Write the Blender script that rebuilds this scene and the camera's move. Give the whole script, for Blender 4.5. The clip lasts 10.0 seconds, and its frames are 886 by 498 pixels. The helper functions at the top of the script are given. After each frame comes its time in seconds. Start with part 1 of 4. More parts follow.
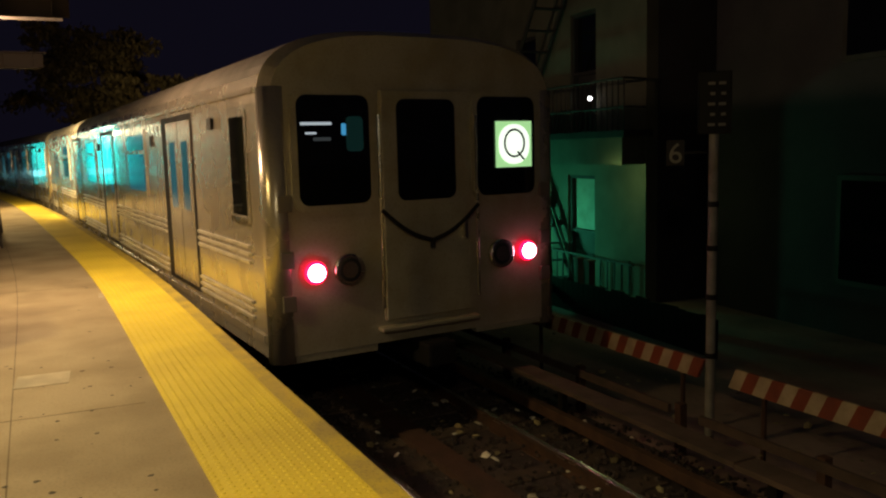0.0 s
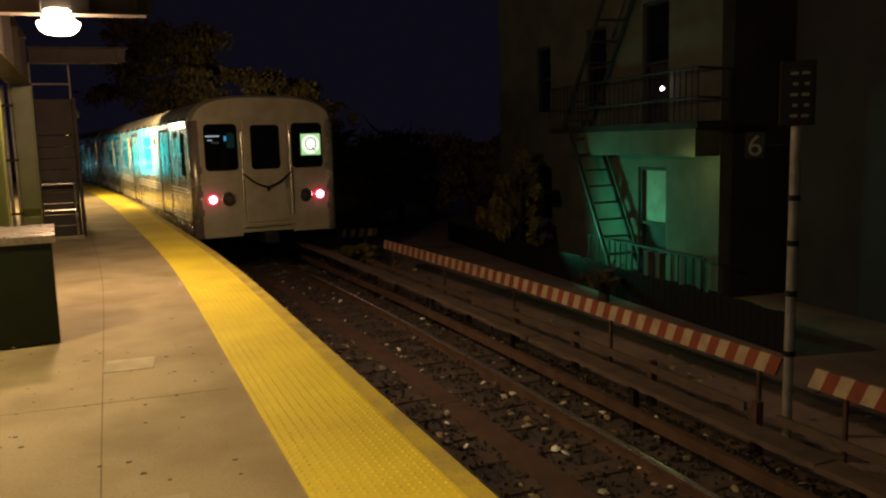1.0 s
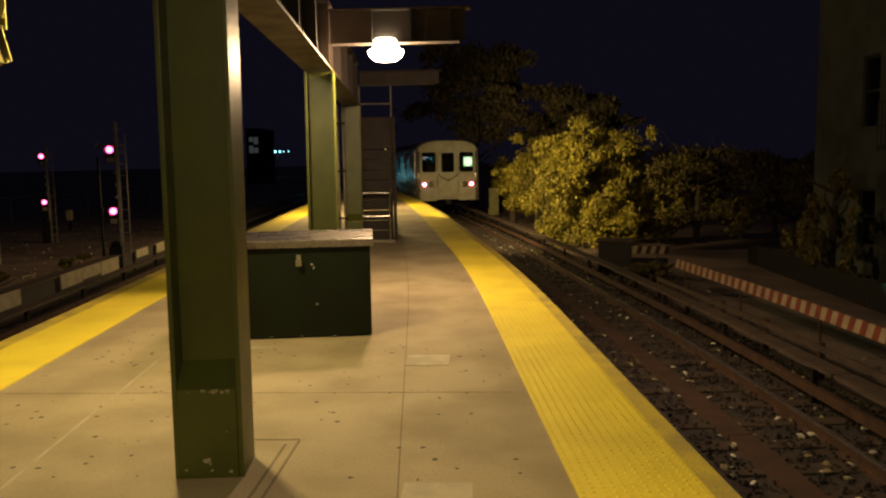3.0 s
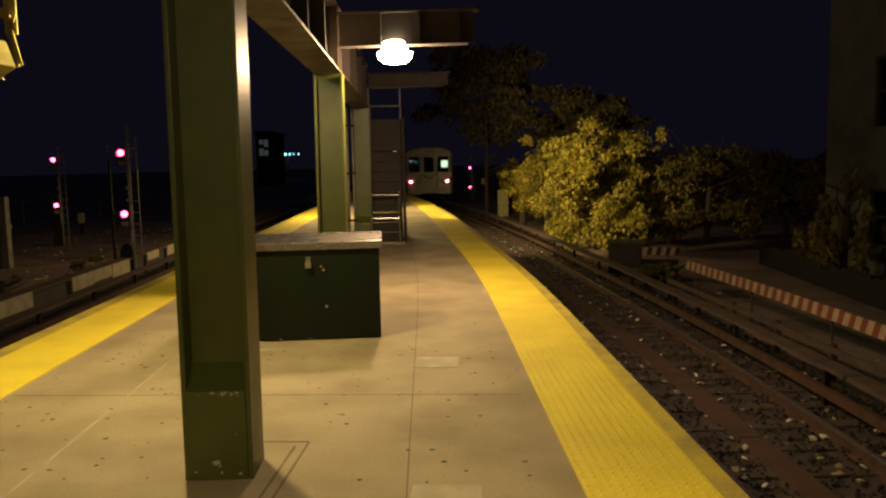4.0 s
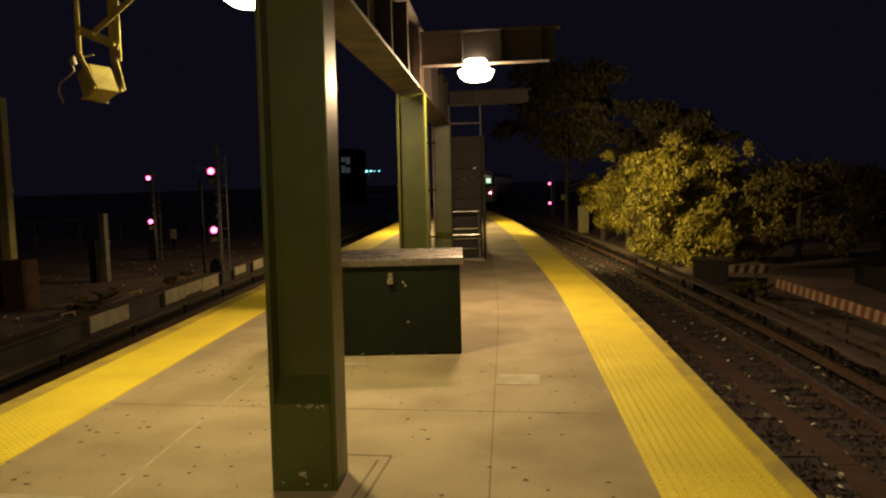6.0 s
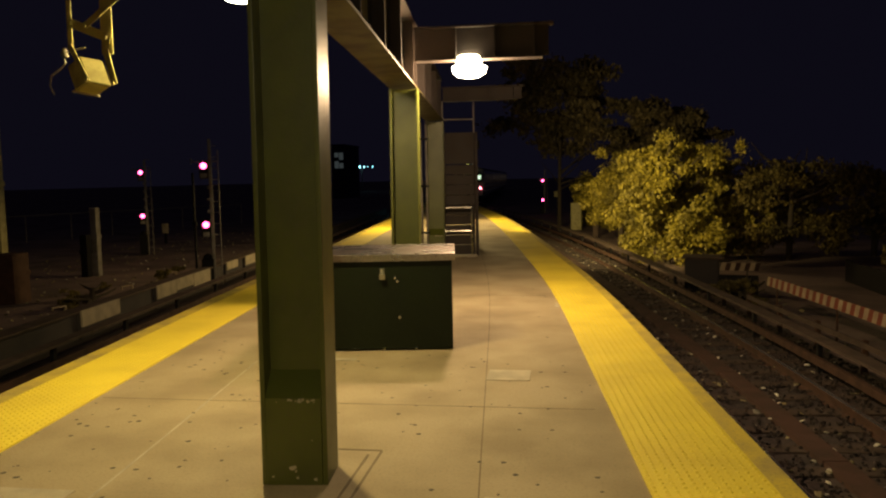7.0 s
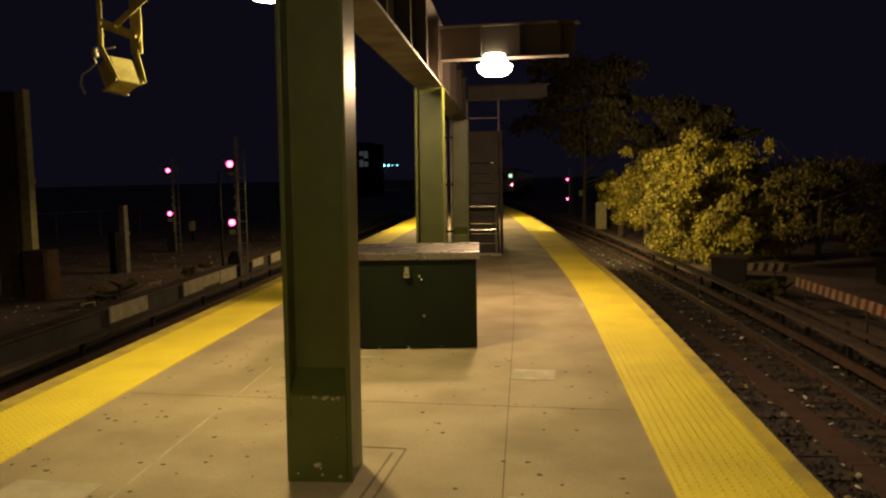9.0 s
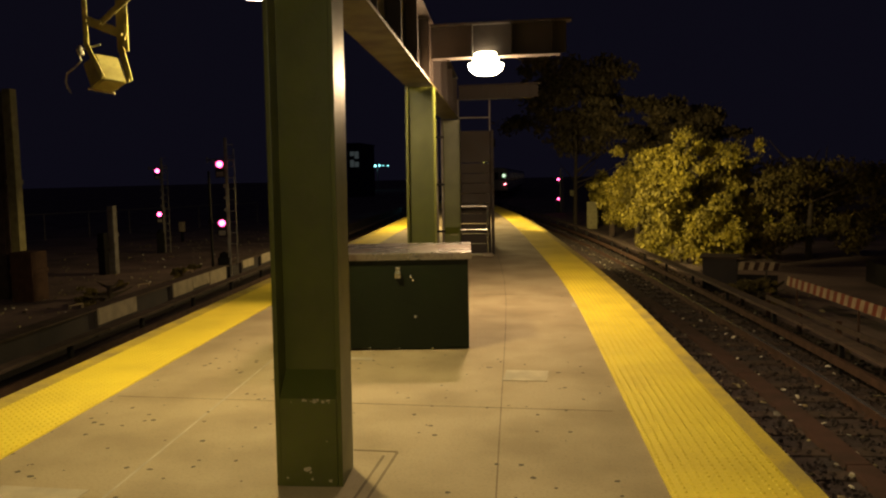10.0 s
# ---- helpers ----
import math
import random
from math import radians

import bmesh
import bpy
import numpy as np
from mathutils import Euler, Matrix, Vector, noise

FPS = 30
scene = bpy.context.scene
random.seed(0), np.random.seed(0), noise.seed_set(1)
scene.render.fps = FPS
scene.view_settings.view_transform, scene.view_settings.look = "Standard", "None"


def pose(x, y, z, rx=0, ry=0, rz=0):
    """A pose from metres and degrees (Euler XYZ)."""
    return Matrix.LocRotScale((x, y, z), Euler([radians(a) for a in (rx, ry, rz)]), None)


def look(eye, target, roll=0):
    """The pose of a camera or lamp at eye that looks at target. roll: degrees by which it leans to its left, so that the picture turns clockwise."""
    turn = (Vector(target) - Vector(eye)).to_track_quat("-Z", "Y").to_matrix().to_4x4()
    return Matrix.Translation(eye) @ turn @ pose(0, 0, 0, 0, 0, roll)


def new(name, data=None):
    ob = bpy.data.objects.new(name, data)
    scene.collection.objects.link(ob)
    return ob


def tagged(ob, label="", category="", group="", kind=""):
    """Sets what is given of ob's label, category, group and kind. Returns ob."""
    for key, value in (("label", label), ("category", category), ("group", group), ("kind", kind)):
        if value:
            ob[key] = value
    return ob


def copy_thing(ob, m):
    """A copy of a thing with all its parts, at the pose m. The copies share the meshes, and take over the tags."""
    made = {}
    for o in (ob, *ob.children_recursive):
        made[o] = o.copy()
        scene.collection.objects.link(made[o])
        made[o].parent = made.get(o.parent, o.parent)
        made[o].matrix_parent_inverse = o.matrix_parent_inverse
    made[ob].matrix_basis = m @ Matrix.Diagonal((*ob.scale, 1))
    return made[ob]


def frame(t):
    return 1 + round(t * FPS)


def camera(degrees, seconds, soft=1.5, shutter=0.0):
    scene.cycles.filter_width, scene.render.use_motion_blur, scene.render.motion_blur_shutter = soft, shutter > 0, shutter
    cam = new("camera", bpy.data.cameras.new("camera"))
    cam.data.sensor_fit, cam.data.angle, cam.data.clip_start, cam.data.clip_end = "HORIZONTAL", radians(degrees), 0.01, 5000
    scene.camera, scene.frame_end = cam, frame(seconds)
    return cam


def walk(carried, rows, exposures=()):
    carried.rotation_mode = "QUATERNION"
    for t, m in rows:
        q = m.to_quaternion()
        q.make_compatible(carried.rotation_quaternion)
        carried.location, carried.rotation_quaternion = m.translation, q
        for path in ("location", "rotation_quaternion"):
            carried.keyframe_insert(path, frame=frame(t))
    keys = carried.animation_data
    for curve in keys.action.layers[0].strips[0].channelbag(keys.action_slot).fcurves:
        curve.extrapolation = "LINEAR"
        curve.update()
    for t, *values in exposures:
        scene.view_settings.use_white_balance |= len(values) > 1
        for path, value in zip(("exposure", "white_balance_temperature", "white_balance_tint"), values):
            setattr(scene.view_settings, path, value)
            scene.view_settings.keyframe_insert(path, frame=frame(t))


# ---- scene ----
cam = camera(58.5, 10.0, soft=2.2)
PATH = [
    (0, (0.082, 0.128, 1.525), (0.851, 1.957, 1.273), -1.5),
    (0.5, (0.08, 0.128, 1.528), (0.825, 1.966, 1.274), -1.8),
    (1, (0.011, 0.136, 1.545), (0.628, 2.019, 1.274), -1.6),
    (1.5, (-0.052, 0.081, 1.552), (0.315, 2.034, 1.322), -1.5),
    (2, (-0.046, 0.085, 1.561), (0.074, 2.069, 1.337), -1.5),
    (2.5, (-0.012, -0.004, 1.572), (-0.078, 1.982, 1.351), -1.0),
    (4, (0.009, 0.001, 1.572), (-0.112, 1.986, 1.357), -1.2),
    (4.5, (0.002, 0.001, 1.579), (-0.194, 1.982, 1.383), -1.9),
    (5, (0.009, 0.003, 1.577), (-0.285, 1.972, 1.392), -1.6),
    (5.5, (0.012, -0.013, 1.578), (-0.278, 1.958, 1.398), -1.5),
    (6, (-0.008, -0.026, 1.581), (-0.326, 1.941, 1.411), -1.5),
    (7.5, (0.005, -0.034, 1.575), (-0.289, 1.935, 1.392), -1.0),
    (8, (0.001, -0.034, 1.577), (-0.299, 1.935, 1.399), -1.0),
    (8.5, (-0.004, -0.028, 1.577), (-0.323, 1.938, 1.394), -1.0),
    (9, (-0.005, -0.032, 1.577), (-0.365, 1.927, 1.395), -1.0),
    (9.5, (0.001, -0.041, 1.582), (-0.363, 1.918, 1.402), -0.9),
    (10, (-0.019, 0.031, 1.57), (-0.357, 1.994, 1.388), -1.1),
]
walk(cam, [(t, look(eye, target, roll)) for t, eye, target, roll in PATH],
     exposures=[(0, 0.08, 6550, 15), (0.5, 0.08, 6800, 22), (1, 0.1, 6700, 18), (1.5, 0.14, 6650, 16), (2.5, 0.12, 6600, 13), (4, 0.14, 6500, 10), (10, 0.12, 6500, 10)])


# ---- world and light ----
world = bpy.data.worlds.new("night")
scene.world = world
world.use_nodes = True
world.node_tree.nodes["Background"].inputs[0].default_value = (0.0098, 0.0086, 0.0185, 1)
world.node_tree.nodes["Background"].inputs[1].default_value = 0.34


def lamp_light(name, x, y, z, power, colour, size=0.12, target=None, cone=174, blend=0.15):
    data = bpy.data.lights.new(name, "SPOT" if target else "POINT")
    data.energy, data.color, data.shadow_soft_size = power, colour, size
    ob = new(name, data)
    ob.matrix_basis = look((x, y, z), target) if target else pose(x, y, z)
    if target:
        data.spot_size, data.spot_blend = radians(cone), blend
    return ob


WARM = (1.0, 0.68, 0.24)
ROSY = (1.0, 0.63, 0.33)
OLIVE = (1.0, 0.72, 0.22)
LAMPS = [(-1.09, 9.47, 2.87, 330), (-2.27, 5.55, 2.99, 225), (-0.1, -0.1, 2.87, 275)]
HIDDEN_LAMPS = [(-4.8, 24.0, 420), (-3.35, 28.0, 380)]
for (lx, ly, lz, power), tone, cone in zip(LAMPS, (ROSY, OLIVE, WARM), (0, 174, 126)):
    if cone:
        lamp_light("platform_light", lx, ly, lz - 0.07, power, tone, target=(lx, ly + 0.001, 0), cone=cone, blend=0.15 if cone > 150 else 0.45)
    else:
        lamp_light("platform_light", lx, ly, lz - 0.07, power, tone)
# two lamps added out of sight to light the far platform
for lx, ly, power in HIDDEN_LAMPS:
    lamp_light("platform_light", lx, ly, 2.30, power, WARM, target=(lx, ly + 0.001, 0))
# unseen spot, added to brighten the shrubs beside the track
lamp_light("shrub_fill_light", -2.05, 19.3, 2.35, 3500, (1.0, 0.75, 0.30), 0.1, (2.6, 29.5, 0.6), 63, 0.75)
# teal spot without a fixture, added to tint the house wall
lamp_light("house_fill_teal", 7.2, 14.9, -0.35, 105, (0.07, 1.0, 0.52), 0.08, (8.85, 14.0, -0.15), 150, 0.5)
# unseen tall cyan panel, added so the car sides mirror a cyan patch
reflected_light = lamp_light("cyan_light", -11.6, 60.0, 1.4, 1, (0.0, 0.92, 0.82), 0.1, (-0.1, 19.0, 1.2))
reflected_light.data.type = "AREA"
reflected_light.data.shape, reflected_light.data.size, reflected_light.data.size_y = "RECTANGLE", 1.0, 6.0
reflected_light.data.energy, reflected_light.data.spread = 0.34, radians(7)
# yellow-green fill added near the house corner, no lamp stands there
lamp_light("house_fill_green", 8.2, 11.75, 0.9, 7, (0.75, 1.0, 0.3), 0.08)


# ---- materials ----
def material(name, base, rough=0.7, metal=0.0, second=None, scale=3.0, fine=60.0, bump=0.15, amount=0.5, third=None):
    """A surface with broad stains and fine grain: base, second (broad), third (specks)."""
    m = bpy.data.materials.new(name)
    m.use_nodes = True
    t = m.node_tree
    n, l = t.nodes, t.links
    b = n["Principled BSDF"]
    co = n.new("ShaderNodeTexCoord")
    big = n.new("ShaderNodeTexNoise")
    big.inputs["Scale"].default_value, big.inputs["Detail"].default_value = scale, 6
    small = n.new("ShaderNodeTexNoise")
    small.inputs["Scale"].default_value, small.inputs["Detail"].default_value = fine, 4
    for k in (big, small):
        l.new(co.outputs["Object"], k.inputs["Vector"])
    second = second or tuple(c * 0.72 for c in base)
    third = third or tuple(c * 0.6 for c in base)
    ramp = n.new("ShaderNodeMapRange")
    ramp.inputs[1].default_value, ramp.inputs[2].default_value = 0.4, 0.66
    l.new(big.outputs[0], ramp.inputs[0])
    mix = n.new("ShaderNodeMix")
    mix.data_type = "RGBA"
    mix.inputs["A"].default_value, mix.inputs["B"].default_value = (*base, 1), (*second, 1)
    l.new(ramp.outputs[0], mix.inputs["Factor"])
    ramp2 = n.new("ShaderNodeMapRange")
    ramp2.inputs[1].default_value, ramp2.inputs[2].default_value, ramp2.inputs[4].default_value = 0.5, 0.75, amount
    l.new(small.outputs[0], ramp2.inputs[0])
    mix2 = n.new("ShaderNodeMix")
    mix2.data_type = "RGBA"
    mix2.inputs["B"].default_value = (*third, 1)
    l.new(mix.outputs["Result"], mix2.inputs["A"])
    l.new(ramp2.outputs[0], mix2.inputs["Factor"])
    l.new(mix2.outputs["Result"], b.inputs["Base Color"])
    r = n.new("ShaderNodeMapRange")
    r.inputs[3].default_value, r.inputs[4].default_value = max(0.04, rough - 0.15), min(1, rough + 0.15)
    l.new(big.outputs[0], r.inputs[0])
    l.new(r.outputs[0], b.inputs["Roughness"])
    b.inputs["Metallic"].default_value = metal
    if bump:
        bp = n.new("ShaderNodeBump")
        bp.inputs["Strength"].default_value, bp.inputs["Distance"].default_value = bump, 0.02
        l.new(small.outputs[0], bp.inputs["Height"])
        l.new(bp.outputs[0], b.inputs["Normal"])
    return m


def glow(name, colour, strength):
    m = bpy.data.materials.new(name)
    m.use_nodes = True
    b = m.node_tree.nodes["Principled BSDF"]
    b.inputs["Base Color"].default_value = (*[c * 0.6 for c in colour], 1)
    b.inputs["Emission Color"].default_value = (*colour, 1)
    b.inputs["Emission Strength"].default_value = strength
    return m


def glass(name, tint=(0.004, 0.005, 0.006)):
    m = bpy.data.materials.new(name)
    m.use_nodes = True
    b = m.node_tree.nodes["Principled BSDF"]
    b.inputs["Base Color"].default_value = (*tint, 1)
    b.inputs["Roughness"].default_value = 0.06
    return m


CONCRETE = material("platform_concrete", (0.37, 0.298, 0.18), 0.8, 0, (0.275, 0.217, 0.13), 1.5, 60, 0.15, 0.5, (0.19, 0.15, 0.09))
PATCH = material("patch_concrete", (0.46, 0.39, 0.28), 0.85, 0, (0.34, 0.3, 0.22), 4, 90, 0.1, 0.3)
YELLOW = material("tactile_yellow", (0.86, 0.69, 0.05), 0.6, 0, (0.74, 0.58, 0.05), 1.3, 70, 0.06, 0.35, (0.48, 0.36, 0.06))
YELLOW_EDGE = material("edge_yellow", (0.60, 0.46, 0.05), 0.7, 0, (0.40, 0.31, 0.08), 3, 60, 0.12, 0.6, (0.22, 0.17, 0.08))
GREEN = material("green_steel_paint", (0.085, 0.098, 0.014), 0.42, 0, (0.062, 0.070, 0.012), 2.5, 40, 0.06, 0.35, (0.09, 0.08, 0.04))
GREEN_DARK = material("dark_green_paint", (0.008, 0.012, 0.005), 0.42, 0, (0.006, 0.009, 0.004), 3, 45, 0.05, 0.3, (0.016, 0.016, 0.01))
BROWN_STEEL = material("brown_beam_paint", (0.021, 0.013, 0.012), 0.7, 0, (0.027, 0.018, 0.014), 4, 30, 0.1, 0.5, (0.018, 0.012, 0.01))
WEB_PAINT = material("cream_girder_paint", (0.46, 0.41, 0.32), 0.5, 0, (0.30, 0.25, 0.19), 3, 30, 0.08, 0.5, (0.08, 0.055, 0.04))
FLANGE_PAINT = material("peeling_olive_paint", (0.085, 0.072, 0.022), 0.6, 0, (0.042, 0.027, 0.016), 3.5, 22, 0.15, 0.55, (0.055, 0.04, 0.016))
LID = material("worn_lid_steel", (0.55, 0.51, 0.49), 0.29, 1.0, (0.28, 0.22, 0.2), 3, 40, 0.05, 0.5, (0.12, 0.08, 0.07))
CHROME = material("bright_metal", (0.7, 0.68, 0.62), 0.25, 1.0, bump=0)
BALLAST = material("ballast", (0.06, 0.042, 0.038), 0.95, 0, (0.035, 0.028, 0.03), 1.5, 18, 0.8, 0.6, (0.02, 0.016, 0.015))
STONE = material("ballast_stone", (0.055, 0.038, 0.032), 0.9, 0, (0.03, 0.022, 0.022), 5, 40, 0.3, 0.5)
LITTER = material("litter_paper", (0.68, 0.64, 0.54), 0.8, 0, (0.5, 0.47, 0.36), 8, 40, 0.05, 0.2)
TIE = material("tie_wood", (0.075, 0.05, 0.038), 0.9, 0, (0.05, 0.034, 0.026), 6, 40, 0.3, 0.5)
RAIL_SIDE = material("rail_rust", (0.09, 0.045, 0.028), 0.8, 0.2, (0.06, 0.03, 0.02), 5, 60, 0.1, 0.5)
RAIL_TOP = material("rail_polished", (0.80, 0.78, 0.76), 0.24, 0.9, (0.5, 0.47, 0.45), bump=0, amount=0.2)
PLANK = material("board_wood", (0.095, 0.062, 0.046), 0.8, 0, (0.06, 0.04, 0.03), 4, 30, 0.2, 0.5, (0.06, 0.04, 0.03))
WHITE_STRIPE = material("white_stripe", (0.50, 0.39, 0.25), 0.7, 0, (0.38, 0.28, 0.18), 5, 50, 0.05, 0.4)
RED_STRIPE = material("red_stripe", (0.27, 0.06, 0.026), 0.7, 0, (0.2, 0.05, 0.03), 5, 50, 0.05, 0.4)
POLE_GREY = material("pole_grey", (0.30, 0.28, 0.26), 0.6, 0.2, (0.2, 0.18, 0.16), 6, 50, 0.05, 0.4)
BLACK = material("black_paint", (0.012, 0.011, 0.012), 0.6, 0, bump=0.05)
STEEL = material("stainless", (0.50, 0.455, 0.385), 0.26, 0.62, (0.40, 0.35, 0.28), 2.0, 50, 0.03, 0.35, (0.3, 0.26, 0.2))
FACE = material("car_end_steel", (0.44, 0.41, 0.33), 0.45, 0.4, (0.36, 0.32, 0.22), 2.5, 40, 0.03, 0.4, (0.25, 0.22, 0.15))
ROOF = material("car_roof", (0.16, 0.14, 0.12), 0.7, 0.1, bump=0.1)
FLUTE = material("bright_fluting", (0.72, 0.68, 0.58), 0.4, 0.6, bump=0.02)
RUBBER = material("rubber", (0.012, 0.012, 0.013), 0.7, 0, bump=0)
DARK_GLASS = glass("dark_glass")
BLUE_GLASS = glow("lit_window", (0.05, 0.42, 0.52), 0.30)
win = BLUE_GLASS.node_tree
info, rnd = win.nodes.new("ShaderNodeObjectInfo"), win.nodes.new("ShaderNodeMapRange")
rnd.inputs[3].default_value, rnd.inputs[4].default_value = 0.02, 0.20
win.nodes["Principled BSDF"].inputs["Roughness"].default_value = 0.1
win.nodes["Principled BSDF"].inputs["Base Color"].default_value = (0.01, 0.02, 0.025, 1)
win.links.new(info.outputs["Random"], rnd.inputs[0])
win.links.new(rnd.outputs[0], win.nodes["Principled BSDF"].inputs["Emission Strength"])
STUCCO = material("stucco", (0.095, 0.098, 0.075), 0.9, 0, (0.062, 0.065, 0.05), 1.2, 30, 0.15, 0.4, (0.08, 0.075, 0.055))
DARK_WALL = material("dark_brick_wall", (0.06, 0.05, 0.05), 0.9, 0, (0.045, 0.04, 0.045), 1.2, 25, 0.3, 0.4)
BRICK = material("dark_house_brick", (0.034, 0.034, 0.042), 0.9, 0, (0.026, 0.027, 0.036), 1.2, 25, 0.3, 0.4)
IRON = material("fire_escape_iron", (0.02, 0.02, 0.02), 0.7, 0, bump=0.05)
# foliage in a lit tone and two darker ones that carry the shade
LEAF_LIT = material("leaf", (0.40, 0.33, 0.035), 0.6, 0, (0.15, 0.125, 0.02), 1.2, 15, 0.0, 0.5, (0.26, 0.2, 0.03))
LEAF_SHADED = material("leaf_shaded", (0.105, 0.080, 0.035), 0.7, 0, (0.06, 0.048, 0.02), 1.0, 15, 0.0, 0.4)
LEAF_DIM_DRY = material("leaf_dim_dry", (0.21, 0.16, 0.035), 0.7, 0, (0.11, 0.09, 0.025), 1.0, 15, 0.0, 0.4)
BARK = material("bark", (0.06, 0.045, 0.03), 0.9, 0, bump=0.4)
EARTH = material("earth", (0.28, 0.195, 0.165), 0.95, 0, (0.13, 0.09, 0.08), 0.6, 12, 0.6, 0.5)
RED_GLOW = glow("red_signal", (1.0, 0.08, 0.26), 11)
TAIL_GLOW = glow("tail_light_red", (1.0, 0.006, 0.05), 4)
TAIL_CORE = glow("tail_light_core", (1.0, 0.38, 0.5), 15)
LAMP_GLOW = glow("lamp_bowl", (1.0, 0.85, 0.5), 42)
HOUSING_GLOW = glow("lamp_refractor", (1.0, 0.85, 0.5), 34)
SIGN_GLOW = glow("sign_glow", (0.36, 0.72, 0.30), 0.9)
DISC_GLOW = glow("sign_disc_glow", (0.85, 1.0, 0.82), 1.15)
CYAN_GLOW = glow("cyan_lights", (0.3, 0.9, 1.0), 5)
YELLOWED = material("yellowed_paint", (0.45, 0.40, 0.16), 0.55, 0, (0.3, 0.26, 0.1), 6, 40, 0.08, 0.5)
BAR_WHITE = material("sign_white", (0.24, 0.235, 0.2), 0.6, bump=0)
PALE_GLASS = material("pale_curtain", (0.3, 0.32, 0.26), 0.6, bump=0)
DIRT = material("joint_dirt", (0.21, 0.165, 0.10), 0.9, bump=0)
GUM = material("trodden_gum", (0.085, 0.07, 0.045), 0.85, bump=0)
LEAF_LITTER = material("dry_leaf", (0.34, 0.30, 0.16), 0.8, 0, (0.2, 0.15, 0.07), 3, 20, 0.05, 0.4)
TIMBER = material("red_brown_timber", (0.075, 0.036, 0.025), 0.85, 0, (0.05, 0.028, 0.02), 3, 30, 0.2, 0.5)
WHITE_GLOW = glow("white_lamp", (1.0, 1.0, 0.95), 8)

for m, low in ((LEAF_LIT, 0.45), (LEAF_DIM_DRY, 0.45), (LEAF_SHADED, 0.5), (LITTER, 0.25), (LEAF_LITTER, 0.3), (STONE, 0.4)):
    # every leaf, scrap or stone has its own depth of colour
    t = m.node_tree
    shader = t.nodes["Principled BSDF"]
    link = shader.inputs["Base Color"].links[0]
    geo, spread, scale = t.nodes.new("ShaderNodeNewGeometry"), t.nodes.new("ShaderNodeMapRange"), t.nodes.new("ShaderNodeVectorMath")
    spread.inputs[3].default_value, spread.inputs[4].default_value = low, 1.35
    scale.operation = "SCALE"
    t.links.new(geo.outputs["Random Per Island"], spread.inputs[0])
    t.links.new(link.from_socket, scale.inputs[0])
    t.links.new(spread.outputs[0], scale.inputs["Scale"])
    t.links.new(scale.outputs[0], shader.inputs["Base Color"])

CAB_WHITE = glow("cab_white", (0.8, 0.95, 1.0), 0.45)
CAB_BLUE = glow("cab_blue", (0.08, 0.5, 0.9), 0.5)
CAB_DIM = glow("cab_dim", (0.5, 0.6, 0.6), 0.05)
CAB_TEAL = glow("cab_teal", (0.1, 0.5, 0.42), 0.022)
for m in (CAB_WHITE, CAB_BLUE, CAB_DIM, CAB_TEAL):
    m.node_tree.nodes["Principled BSDF"].inputs["Base Color"].default_value = (0.004, 0.005, 0.006, 1)
    m.node_tree.nodes["Principled BSDF"].inputs["Roughness"].default_value = 0.06

steel_shader = STEEL.node_tree.nodes["Principled BSDF"]
steel_shader.inputs["Coat Weight"].default_value = 0.5
steel_shader.inputs["Coat Roughness"].default_value = 0.055
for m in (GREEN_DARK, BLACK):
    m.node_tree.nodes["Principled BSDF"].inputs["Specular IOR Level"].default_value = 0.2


# ---- building helpers ----
def edge_right(y):
    """The platform's outer edge beside the running track: bends left, then straightens."""
    if y > 75:
        return edge_right(75) - 0.045 * (y - 75)
    return 1.482 - 0.0817 * y - 5.47e-4 * y**2 - 3.3e-5 * y**3 + 3.42e-7 * y**4 + 0.09 * math.exp(-(((y - 11) / 5) ** 2))


def slope_right(y):
    return (edge_right(y + 0.1) - edge_right(y - 0.1)) / 0.2


def at_right(y, d, z=0.0):
    """d metres to the right of the platform's edge, square to the track."""
    s = slope_right(y)
    k = 1 / math.hypot(1, s)
    return Vector((edge_right(y) + d * k, y - d * s * k, z))


def at_left(y, d, z=0.0):
    """d metres to the left of the platform's other edge."""
    s, k = -0.1, 1 / math.hypot(1, 0.1)
    return Vector((-3.65 + s * y - d * k, y + d * s * k, z))


def part(name, bm, mat, parent=None, label="", smooth=False):
    me = bpy.data.meshes.new(name)
    bmesh.ops.recalc_face_normals(bm, faces=bm.faces)
    bm.to_mesh(me)
    bm.free()
    for m in mat if isinstance(mat, (list, tuple)) else (mat,):
        me.materials.append(m)
    if smooth:
        me.polygons.foreach_set("use_smooth", [True] * len(me.polygons))
    ob = new(name, me)
    ob.parent = parent
    if label:
        ob["label"] = label
    return ob


def thing(name, label, category, group="", kind="", m=None):
    ob = new(name)
    ob.empty_display_size = 0.2
    if m is not None:
        ob.matrix_basis = m
    return tagged(ob, label, category, group, kind)


